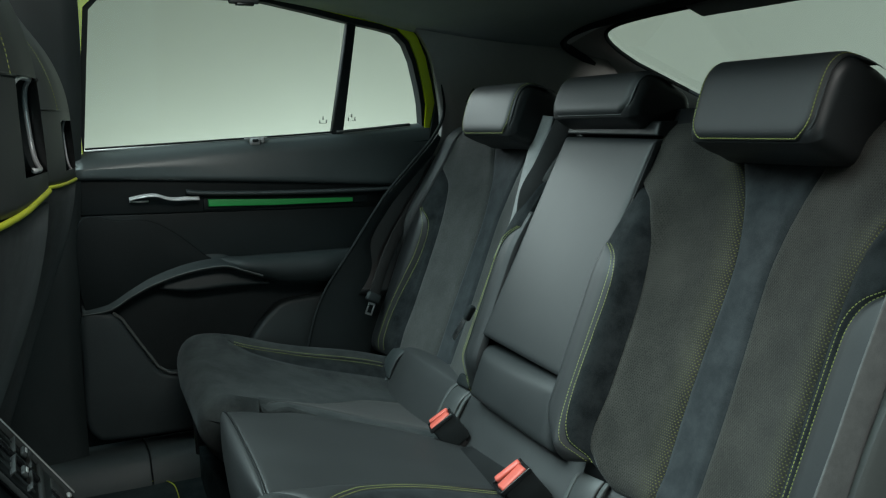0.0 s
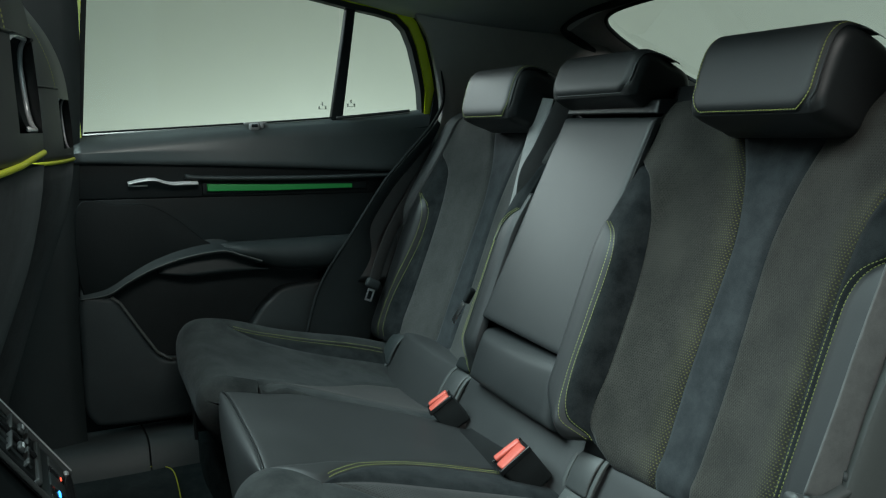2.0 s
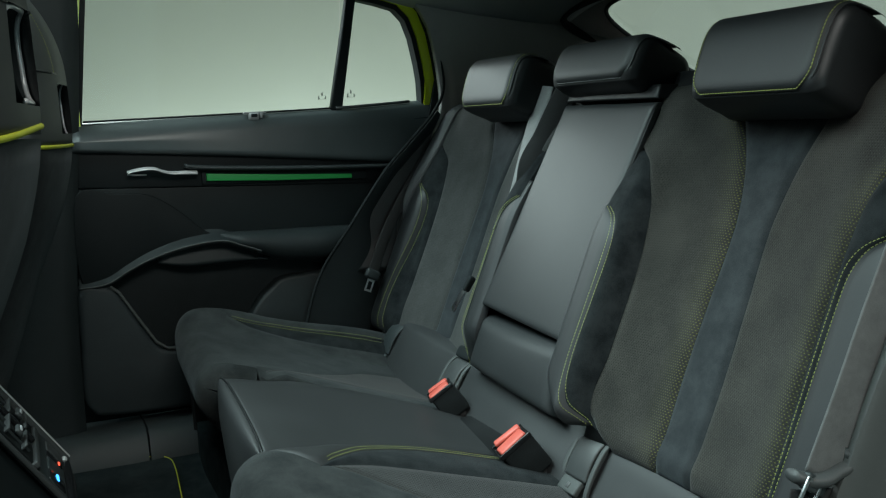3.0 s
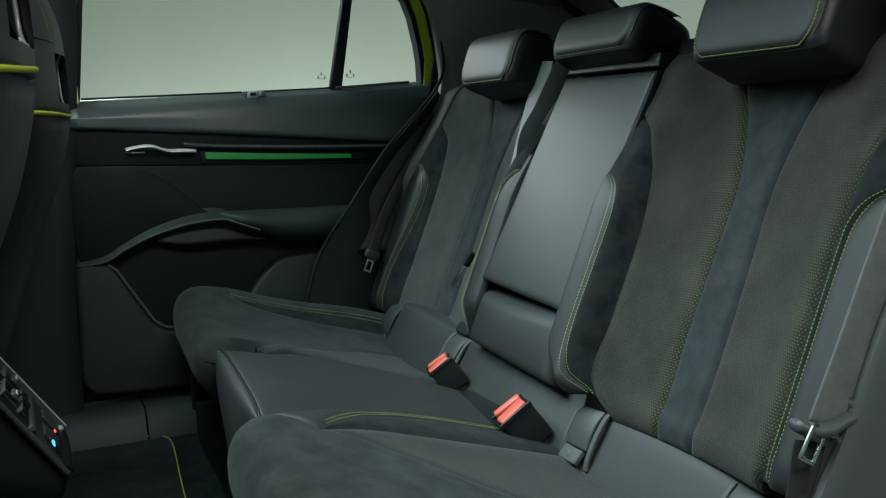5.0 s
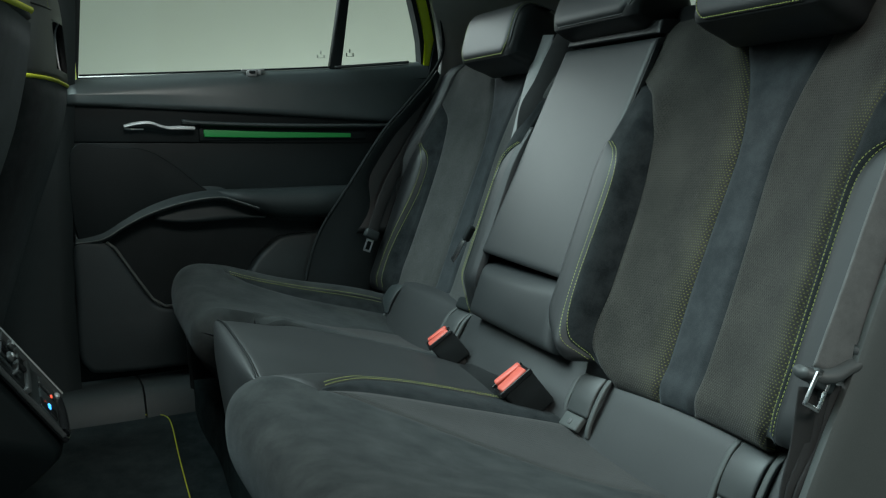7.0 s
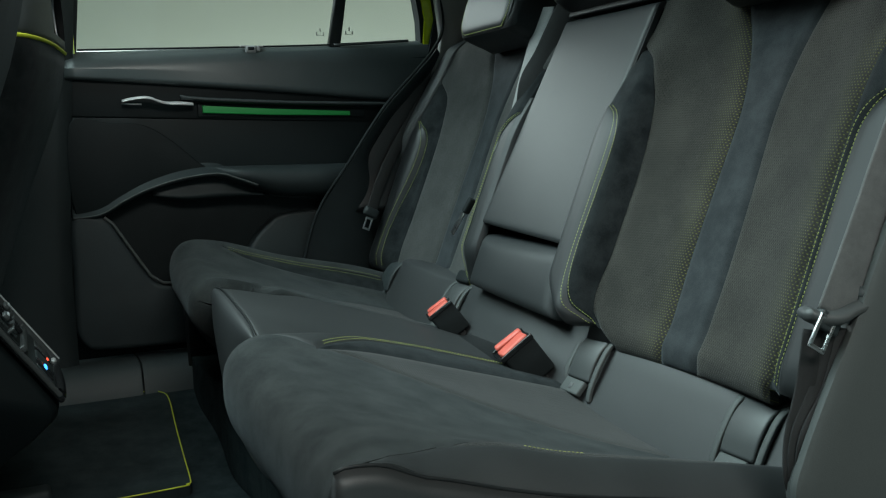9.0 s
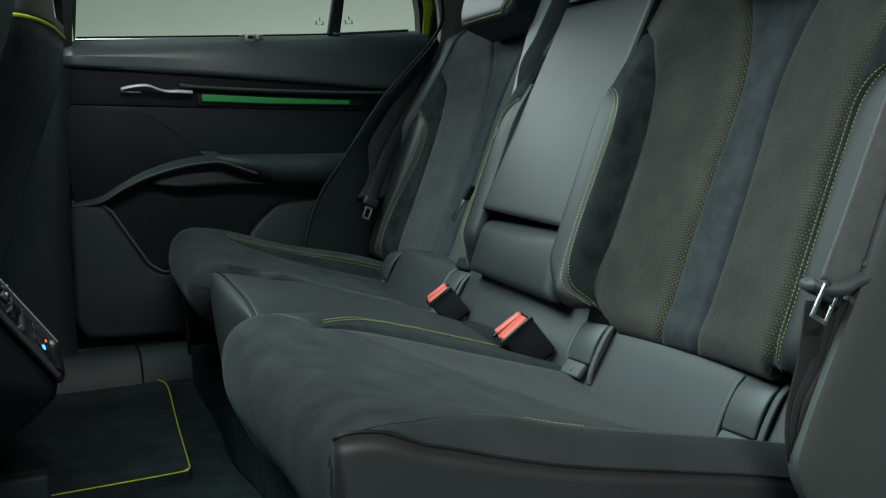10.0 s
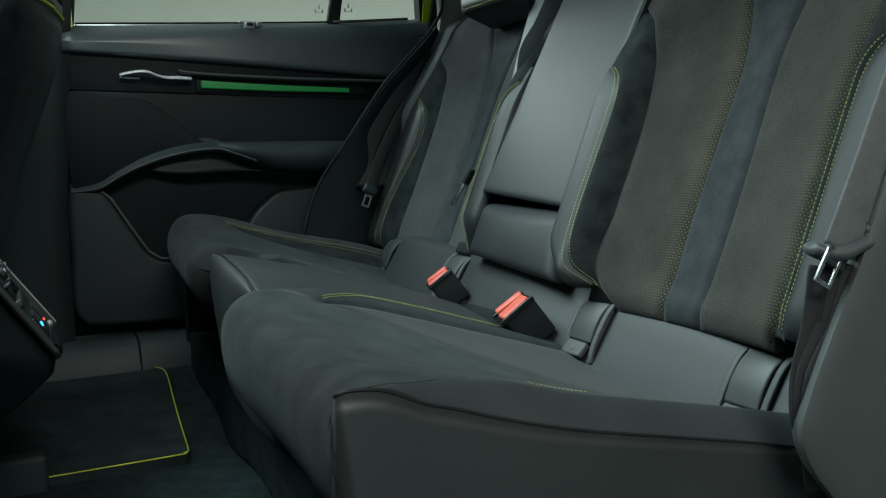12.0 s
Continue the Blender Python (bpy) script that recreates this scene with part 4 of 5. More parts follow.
panel("top", lambda s: -mid_half(s), far_half, crest, MIDDLE.length, mid_surf, DOWN, LEATHER, middle_cushion, nu=20, nv=40, groove=0.002, soft=0.004, skirt=0.012)
panel("front", lambda s: -mid_half(s), mid_half, 0.07, crest, mid_surf, Vector((0.75, 0, -0.66)), LEATHER, middle_cushion, nu=16, nv=24, groove=0.002, soft=0.004, skirt=0.012)
part("cord", tube_bm([mid_surf(lat, crest) for lat in frange(-0.172, 0.172, 30)], 0.0018), LEATHER_DARK, middle_cushion)

base = part("bench_plinth", grid_bm([[(0.345 + 0.004 * math.sin(20 * y), y, z) for z in frange(0.0, 0.15, 8)] + [(0.80, y, 0.14), (0.80, y, 0.0)] for y in frange(-0.60, 0.62, 30)], closed=True, cap=True), CARPET)
tagged(base, "black carpeted plinth under the rear bench", "plinth", kind="structure")

# leather apron between cushions and backrests
def apron_bulge(y):
    """Full at the middle and along the far seat, fading to the doors."""
    return math.exp(-((y - CEN) / 0.17) ** 2) if y < CEN else 1 - smoothstep(0.50, 0.66, y)


def apron_swell(y):
    return (0.030 - 0.024 * smoothstep(0.10, 0.28, y)) * apron_bulge(y)


apron_line = spline([(0.735, 0, 0.150), (0.752, 0, 0.190), (0.767, 0, 0.218), (0.787, 0, 0.252), (0.808, 0, 0.285), (0.825, 0, 0.300), (0.87, 0, 0.306)], 6)
rows = [[(p.x + 0.002 * math.sin(12 * y) - 0.022 * apron_bulge(y), y, p.z + 0.045 * y + apron_swell(y)) for y in frange(-0.645, 0.665, 60)] for p in apron_line]
part("apron", grid_bm(rows + [[(0.87, p[1], 0.15) for p in rows[0]], [(0.745, p[1], 0.15) for p in rows[0]], rows[0]]), LEATHER, bench, "leather apron between cushions and backrests")


# ---- child seat anchor covers ----
def anchor_cover(y, label, ribs=True):
    owner = thing("anchor_cover", label, "anchor cover", "child seat anchors")
    m = Matrix.Translation((0.786 - 0.024 * apron_bulge(y), y, 0.255 + 0.045 * y + apron_swell(y))) @ pose(0, 0, 0, 0, -59.5 + 90, 0)

    def bar(name, sx, sy, sz, x, yy, z, mat, bevel=0.003, lab="", ry=0):
        part(name, rbox(sx, sy, sz, bevel, m @ Matrix.Translation((x, yy, z)) @ pose(0, 0, 0, 0, ry, 0)), mat, owner, lab)

    # local: x out of the seat, z up the slope
    for sd in ((-1, 1) if ribs else ()):
        line = spline([m @ Vector(p) for p in ((0.006, sd * 0.035, -0.052), (0.000, sd * 0.035, -0.035), (-0.003, sd * 0.035, 0.0), (0.001, sd * 0.035, 0.035), (0.020, sd * 0.035, 0.060))], 5)
        part("side_rail", strap_bm(line, (0, 1, 0), 0.009, 0.0025), TRIM_GREY, owner, "smooth grey curved rib")
    line = spline([m @ Vector(p) for p in ((-0.001, 0, -0.026), (-0.005, 0, 0.0), (-0.002, 0, 0.028), (0.012, 0, 0.052))], 5)
    part("flap", strap_bm(line, (0, 1, 0), 0.054, 0.003), PLASTIC_GREY if ribs else PLASTIC, owner, "smooth dark flap")
    if ribs:
        # solid dark block in place of the shade inside the slot
        bar("upper_slot_shade", 0.020, 0.056, 0.024, 0.006, 0, 0.060, RUBBER, 0.006)
    bar("foot_tab", 0.010, 0.046, 0.024, -0.004, 0, -0.040, TRIM_GREY if ribs else PLASTIC, 0.003, "grey tab with a pale symbol", 12)
    part("symbol", rbox(0.001, 0.008, 0.009, 0.0003, m @ Matrix.Translation((-0.0095, 0, -0.040)) @ pose(0, 0, 0, 0, 12, 0), 1), SYMBOL, owner)
    return owner


for yy in (-0.204, -0.528, 0.225, 0.560):
    anchor_cover(yy, "black plastic child seat anchor cover set in the seat joint", yy < 0.5)


# ---- seat belt buckles ----
def buckle(y, z, turn, size):
    """Top slopes up to the rear; two red pads beside the tongue slot."""
    owner = thing("belt_buckle", "black seat belt buckle with red release pads", "belt buckle", "belt buckles")
    m = Matrix.Translation((0.699, y, z - 0.004)) @ pose(0, 0, 0, 0, -37, turn) @ Matrix.Diagonal((1.15 * size, 1.15 * size, 1.1 * size, 1))
    part("housing", rbox(0.050, 0.036, 0.060, 0.005, m @ Matrix.Translation((0.002, 0, -0.033))), RUBBER, owner)
    part("frame", rbox(0.052, 0.038, 0.006, 0.0025, m @ Matrix.Translation((0.001, 0, -0.006))), GLOSS, owner)
    for sy in (-0.0185, 0.0185):
        part("frame_rail", rbox(0.052, 0.003, 0.008, 0.0012, m @ Matrix.Translation((0.001, sy, -0.0035))), GLOSS, owner)
    part("frame_rail", rbox(0.003, 0.038, 0.006, 0.0012, m @ Matrix.Translation((-0.0245, 0, -0.005))), GLOSS, owner)
    part("release_pad", rbox(0.043, 0.019, 0.011, 0.003, m @ Matrix.Translation((0, -0.0075, -0.002)) @ pose(0, 0, 0, 6, 0, 4)), RED, owner, "red release pad")
    part("release_pad", rbox(0.042, 0.011, 0.008, 0.003, m @ Matrix.Translation((0.002, 0.0110, 0.002)) @ pose(0, 0, 0, 14, 0, -8)), RED, owner, "red release pad")
    part("slot", rbox(0.040, 0.003, 0.004, 0.001, m @ Matrix.Translation((0, 0.0048, -0.001)) @ pose(0, 0, 0, 0, 0, 0)), RUBBER, owner)
    part("stalk", rbox(0.018, 0.020, 0.07, 0.005, m @ Matrix.Translation((0.006, 0, -0.085))), WEBBING_DARK, owner)
    return owner


buckle(-0.121, 0.279, -10, 1.0)
buckle(0.145, 0.294, -18, 0.84)

# ---- far rear door ----
door = thing("rear_door", "closed rear door with dark soft trim, chrome handle and green light strip", "car door")


def belt_z(x):
    return curve((0.10, 0.785), (0.167, 0.789), (0.45, 0.799), (0.72, 0.810), (0.95, 0.826))(x)


def under_z(x):
    return curve((0.10, 0.732), (0.30, 0.722), (0.60, 0.702), (0.95, 0.675))(x)


XS = frange(0.140, 0.985, 40)
rows = []
for x in XS:
    zt, zl = belt_z(x), under_z(x)
    h = zt - zl
    k = 1 - smoothstep(0.16, 0.62, x)  # the top broadens into a ledge towards the front
    rows.append([(x, 0.750, zt - 0.002), (x, 0.742, zt + 0.001), (x, 0.732, zt - 0.002), (x, 0.722 - 0.010 * k, zt - 0.006 - 0.002 * k), (x, 0.711 - 0.022 * k, zt - 0.013 - 0.018 * k), (x, 0.704 - 0.018 * k, zt - 0.36 * h - 0.016 * k),
                 (x, 0.697 - 0.012 * k, zt - 0.65 * h), (x, 0.692, zt - 0.86 * h), (x, 0.691, zl + 0.006), (x, 0.695, zl), (x, 0.712, zl - 0.002), (x, 0.750, zl)])
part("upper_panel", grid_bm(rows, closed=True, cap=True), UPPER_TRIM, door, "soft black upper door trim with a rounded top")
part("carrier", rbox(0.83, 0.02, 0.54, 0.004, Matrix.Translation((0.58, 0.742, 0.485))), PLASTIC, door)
# dark sheet added behind the trim for the shade in the door gap
part("gap_shade_backing", rbox(1.02, 0.02, 0.72, 0.004, Matrix.Translation((0.50, 0.775, 0.40))), RUBBER, door)

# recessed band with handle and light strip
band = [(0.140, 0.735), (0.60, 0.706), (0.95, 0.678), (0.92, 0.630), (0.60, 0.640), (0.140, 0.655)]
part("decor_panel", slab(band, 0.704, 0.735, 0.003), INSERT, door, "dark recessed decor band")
lip = spline([(0.365, 0, 0.694), (0.42, 0, 0.688), (0.60, 0, 0.680), (0.80, 0, 0.676), (0.86, 0, 0.676)], 6)
rows = []
for k, p in enumerate(lip):
    w = 0.012 + 0.006 * math.sin(math.pi * k / (len(lip) - 1))
    rows.append([(p.x, 0.712, p.z + 0.005), (p.x, 0.706 - w * 0.4, p.z + 0.004), (p.x, 0.700 - w, p.z + 0.002), (p.x, 0.699 - w, p.z - 0.002), (p.x, 0.702 - w, p.z - 0.005), (p.x, 0.712, p.z - 0.007)])
part("lip", grid_bm(rows, closed=True, cap=True), PLASTIC, door, "thin dark ledge above the light strip")
strip = [(0.410, 0.6745), (0.56, 0.6665), (0.741, 0.6595), (0.741, 0.6500), (0.56, 0.6530), (0.410, 0.6590)]
part("light_strip", slab(strip, 0.692, 0.706, 0.002), STRIP_LIGHT, door, "glowing green ambient light strip")
sharp(part("strip_backing", slab([(0.40, 0.680), (0.78, 0.665), (0.78, 0.645), (0.40, 0.650)], 0.7005, 0.712, 0.003), SOFT_TRIM, door))

# satin release lever over a dark cavity
line = spline([(0.246, 0.690, 0.6845), (0.262, 0.684, 0.6885), (0.285, 0.679, 0.6915), (0.302, 0.679, 0.6900), (0.318, 0.683, 0.6840), (0.336, 0.688, 0.6800), (0.362, 0.690, 0.6795), (0.390, 0.694, 0.6785)], 6)
rows = []
for k, p in enumerate(line):
    f = k / (len(line) - 1)
    h, w = 0.0026 + 0.0012 * smoothstep(0.6, 0.9, f), 0.009
    rows.append([p + Vector((0, w * math.cos(a), h * math.sin(a) + 0.25 * w * math.cos(a))) for a in [2 * math.pi * j / 10 for j in range(10)]])
lever = part("door_handle", grid_bm(rows, closed=True, cap=True), CHROME, door, "wavy satin chrome release lever")
part("handle_tip", tube_bm([(0.246, 0.692, 0.6800), (0.262, 0.690, 0.6785), (0.285, 0.692, 0.678)], 0.0018), CHROME, lever)


# middle trim with insert, armrest and pull
def outline(*pts, per=5):
    return [(p.x, p.z) for p in spline([(x, 0, z) for x, z in pts], per, True)]


mid = [(0.136, 0.654), (0.60, 0.640), (0.93, 0.632), (0.90, 0.560), (0.84, 0.45), (0.69, 0.455), (0.56, 0.470), (0.505, 0.498), (0.43, 0.528), (0.30, 0.500), (0.20, 0.452), (0.136, 0.450)]
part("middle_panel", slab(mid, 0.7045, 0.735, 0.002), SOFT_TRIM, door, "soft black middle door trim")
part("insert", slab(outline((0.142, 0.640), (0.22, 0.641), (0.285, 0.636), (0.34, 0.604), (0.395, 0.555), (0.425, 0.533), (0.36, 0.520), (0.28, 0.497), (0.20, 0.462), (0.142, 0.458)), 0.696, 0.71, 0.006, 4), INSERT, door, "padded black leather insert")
# armrest bulge
rows = []
for k in range(26):
    f = k / 25
    x = 0.40 + 0.335 * f
    grow = smoothstep(0, 0.25, f) * (1 - 0.35 * smoothstep(0.75, 1, f))
    zt, zb = 0.545 - 0.004 * f, curve((0.0, 0.530), (0.3, 0.497), (0.48, 0.476), (0.75, 0.470), (1.0, 0.474))(f)
    row = []
    for j in range(13):
        a = math.pi * j / 12
        row.append((x, 0.704 - 0.050 * grow * math.sin(a) ** 0.7, (zt + zb) / 2 + (zt - zb) / 2 * math.cos(a)))
    rows.append(row)
part("armrest", grid_bm(rows, closed=True, cap=True), ARM_TRIM, door, "rounded soft armrest")
line = spline([(0.136, 0.689, 0.450), (0.190, 0.684, 0.456), (0.235, 0.684, 0.480), (0.285, 0.680, 0.503), (0.355, 0.674, 0.523), (0.428, 0.666, 0.531), (0.470, 0.660, 0.519), (0.512, 0.656, 0.503)], 8)
rows = []
for k, p in enumerate(line):
    f = k / (len(line) - 1)
    tall = 0.010 + 0.022 * math.sin(math.pi * min(1, 0.12 + f * 0.95)) ** 0.8
    row = [(p.x, 0.7055 + (p.y - 0.7055) * t ** 1.9, p.z + tall * (1 - t)) for t in frange(0, 1, 9)]
    row += [(p.x, p.y - 0.001, p.z - 0.0035), (p.x, p.y + 0.003, p.z - 0.0065), (p.x, p.y + 0.012, p.z - 0.0085), (p.x, 0.716, p.z - 0.010), (p.x, 0.716, p.z + tall)]
    rows.append(row)
part("pull_rim", grid_bm(rows, closed=True, cap=True), ARM_TRIM, door, "soft shelf swelling out to a crisp crest")
crest_line = [p + Vector((0, -0.0012, -0.0012)) for p in line]
# pale cord along the ridge; the highlight is put into its colour
part("crest", tube_bm(crest_line, 0.0016, 6), TRIM_GREY, door, "thin pale line that stands for the ridge's highlight")
rows = []
for k in range(20):
    f = k / 19
    x = 0.298 + 0.235 * f
    zt, zb = curve((0, 0.500), (0.5, 0.526), (0.75, 0.520), (1, 0.488))(f), curve((0, 0.486), (0.25, 0.474), (0.6, 0.474), (1, 0.476))(f)
    out = 0.024 * smoothstep(-0.1, 0.35, f)
    rows.append([(x, 0.704 - out * (j / 10) ** 1.2 * (1 - 0.8 * smoothstep(0.80, 1.0, j / 10)), zt + (zb - zt) * j / 10) for j in range(11)])
part("pull_cup", grid_bm([r + [(r[0][0], 0.712, r[-1][2]), (r[0][0], 0.712, r[0][2])] for r in rows], closed=True, cap=True), ARM_TRIM, door, "grab handle shell under the armrest")
# flat dark slab: the shade inside the pocket is put into its colour
part("map_pocket_shade", slab([(0.18, 0.455), (0.30, 0.497), (0.52, 0.48), (0.72, 0.46), (0.68, 0.36), (0.50, 0.26), (0.30, 0.28), (0.22, 0.38)], 0.728, 0.738, 0.002), RUBBER, door, "map pocket recess, its shade put in as a dark slab")
speaker = outline((0.134, 0.446), (0.185, 0.448), (0.207, 0.436), (0.24, 0.380), (0.278, 0.318), (0.305, 0.300), (0.36, 0.297), (0.50, 0.292), (0.62, 0.29), (0.62, 0.168), (0.36, 0.166), (0.18, 0.170), (0.142, 0.185), (0.128, 0.225), (0.130, 0.33))
part("speaker_panel", slab(speaker, 0.686, 0.735, 0.012, 4), SPEAKER, door, "dark moulded lower door pocket front")
part("pocket_rim", tube_bm([(x, 0.690, z) for x, z in ((0.196, 0.447), (0.212, 0.434), (0.245, 0.378), (0.281, 0.319), (0.306, 0.301), (0.36, 0.298))], 0.0035), TRIM_GREY, door)
part("rear_pad", slab(outline((0.505, 0.375), (0.54, 0.412), (0.572, 0.432), (0.66, 0.438), (0.74, 0.44), (0.72, 0.33), (0.64, 0.24), (0.52, 0.24), (0.46, 0.29)), 0.690, 0.735, 0.008), PLASTIC, door, "dark plastic rear lower trim")

# window frame, divider and panes
WIN = [(0.167, 0.786), (0.174, 0.86), (0.184, 0.97), (0.194, 1.073), (0.214, 1.094), (0.35, 1.104), (0.537, 1.100), (0.65, 1.078), (0.754, 1.056), (0.82, 1.044), (0.862, 1.034), (0.888, 1.010), (0.906, 0.970), (0.922, 0.910), (0.930, 0.87), (0.934, 0.818), (0.74, 0.800), (0.45, 0.790)]


def grow(o, by):
    c = (0.56, 0.93)
    out = []
    n = len(o)
    for i, p in enumerate(o):
        a, b = Vector(o[i - 1]), Vector(o[(i + 1) % n])
        t = (b - a).normalized()
        nrm = Vector((-t.y, t.x))
        if nrm.dot(Vector(p) - Vector(c)) < 0:
            nrm = -nrm
        q = Vector(p) + nrm * by
        out.append((q.x, q.y))
    return out


def loft_window(o0, o1, y0, y1, lean=0.10):
    """A frame of the leaning window plane."""
    bm = ring(o1, o0, y0, y1)
    for v in bm.verts:
        v.co.y -= lean * max(0.0, v.co.z - 0.80)
    return bm


sharp(part("window_seal", loft_window(WIN, grow(WIN, 0.012), 0.722, 0.752), RUBBER, door, "black rubber window seal"))
sharp(part("window_frame", loft_window(grow(WIN, 0.0115), grow(WIN, 0.045), 0.716, 0.756), PAINT, door, "lime green painted window frame"))
sharp(part("outer_seal", loft_window(grow(WIN, 0.034), grow(WIN, 0.110), 0.706, 0.750), RUBBER, door))
div = slab([(0.708, 0.795), (0.735, 0.795), (0.773, 1.075), (0.752, 1.075)], 0.728, 0.750, 0.004)
for v in div.verts:
    v.co.y -= 0.10 * max(0.0, v.co.z - 0.80)
part("divider", div, RUBBER, door, "black upright window divider")


def side_pane(x0, x1):
    """Clear pane in the leaning window plane."""
    bm = facing(grid_bm([[(x, 0.742 - 0.10 * (z - 0.80), z) for x in frange(x0, x1, 7)] for z in frange(0.77, 1.13, 7)]), (0, -1, 0))
    ob = part("pane", bm, GLASS, door, "clear glass")
    ob.visible_shadow = False
    return ob


pane_ob = side_pane(0.150, 0.735)
rear_pane = side_pane(0.737, 0.970)
part("belt_seal", tube_bm([(x, 0.733, belt_z(x) + 0.002) for x in frange(0.17, 0.715, 24)], 0.0022), RUBBER, door)
part("rear_belt_seal", tube_bm([(x, 0.727, belt_z(x) + 0.001) for x in frange(0.72, 0.905, 12)], 0.0034), PLASTIC_GREY, door)


def hook(x):
    m = Matrix.Translation((x, 0.720, belt_z(x) + 0.001))
    part("hook_plate", rbox(0.050, 0.012, 0.004, 0.0015, m), HOOK_GREY, door)
    blind = part("blind_hook", rbox(0.024, 0.012, 0.016, 0.005, m @ Matrix.Translation((-0.004, -0.006, -0.008))), HOOK_GREY, door, "small grey sun blind hook")
    # dark block painted on as the shade in the hook's mouth
    part("hook_mouth_shade", rbox(0.014, 0.004, 0.007, 0.002, m @ Matrix.Translation((-0.004, -0.0125, -0.005))), RUBBER, blind)
    part("hook_clip", rbox(0.008, 0.008, 0.012, 0.003, m @ Matrix.Translation((0.014, -0.004, -0.005))), HOOK_GREY, blind)


hook(0.528)
for cx, cz in ((0.690, 0.832), (0.760, 0.836)):
    for dx, dz, sx, sz in ((0, 0, 0.020, 0.001), (0, 0.012, 0.003, 0.008), (-0.008, 0.004, 0.003, 0.007), (0.008, 0.004, 0.003, 0.007)):
        part("glass_mark", rbox(sx, 0.0006, sz, 0.0002, Matrix.Translation((cx + dx, 0.7365 - 0.1 * (cz + dz - 0.8), cz + dz)), 1), DECAL, pane_ob if cx < 0.73 else rear_pane, "tiny grey printed marks on the glass")

# rubber seal round the door opening, in front of the door's rear edge
line = spline([(0.925, 0.680, 1.060), (0.955, 0.676, 0.96), (0.972, 0.672, 0.86), (0.940, 0.664, 0.796), (0.866, 0.662, 0.72), (0.806, 0.66, 0.658), (0.719, 0.66, 0.54), (0.652, 0.66, 0.449), (0.616, 0.66, 0.357), (0.58, 0.66, 0.2)], 8)
seal_ob = part("door_opening_seal", tube_bm(line, 0.0036), RUBBER)
tagged(seal_ob, "black rubber seal round the rear door opening", "door seal", kind="structure")
# wheel arch trim between the seal and the bench
rows = []
for k, p in enumerate(line[23:]):
    rows.append([Vector((p.x + 0.004, 0.664, p.z - 0.004)).lerp(Vector((p.x + 0.17 - 0.135 * smoothstep(0.44, 0.60, p.z), 0.706, p.z - 0.03)), t) + Vector((0, -0.006 * math.sin(math.pi * t), 0)) for t in frange(0, 1, 9)])
arch = shell("trim_wheel_arch", rows, SPEAKER, "dark moulded wheel arch trim beside the rear seat", "side trim", 0.015, (0, 1, 0))
sharp(arch)

# coat hook on the roof rail
hook_ob = thing("coat_hook", "small black coat hook on the roof rail", "coat hook")
part("base", rbox(0.066, 0.010, 0.012, 0.004, Matrix.Translation((0.505, 0.668, 1.094))), PLASTIC, hook_ob)
part("tab", rbox(0.040, 0.014, 0.008, 0.003, Matrix.Translation((0.505, 0.662, 1.087))), GLOSS, hook_ob)

# ---- near side: side trim behind the open doorway ----
edge = spline([(0.790, -0.705, 0.08), (0.738, -0.703, 0.150), (0.696, -0.702, 0.200), (0.680, -0.702, 0.238), (0.690, -0.702, 0.275), (0.722, -0.702, 0.340), (0.758, -0.701, 0.405), (0.800, -0.70, 0.492), (0.856, -0.70, 0.60), (0.915, -0.69, 0.74), (0.975, -0.68, 0.90), (0.94, -0.67, 1.02)], 8)
rows = []
for p in edge:
    rows.append([p + Vector((0.040, 0.03, 0)), p + Vector((0.008, 0.010, 0)), p + Vector((0.001, 0.003, 0)), p + Vector((0.001, -0.004, 0)), p + Vector((0.008, -0.008, 0))] + [p + Vector((0.008 + 0.30 * t, -0.008 - 0.035 * t, 0)) for t in frange(0.08, 1, 9)])
near_trim = shell("trim_near_side", rows, TRIM_GREY, "matt dark grey moulded side trim beside the near rear seat", "side trim", 0.02, (0.3, 0.6, 0))
sharp(near_trim, 50)


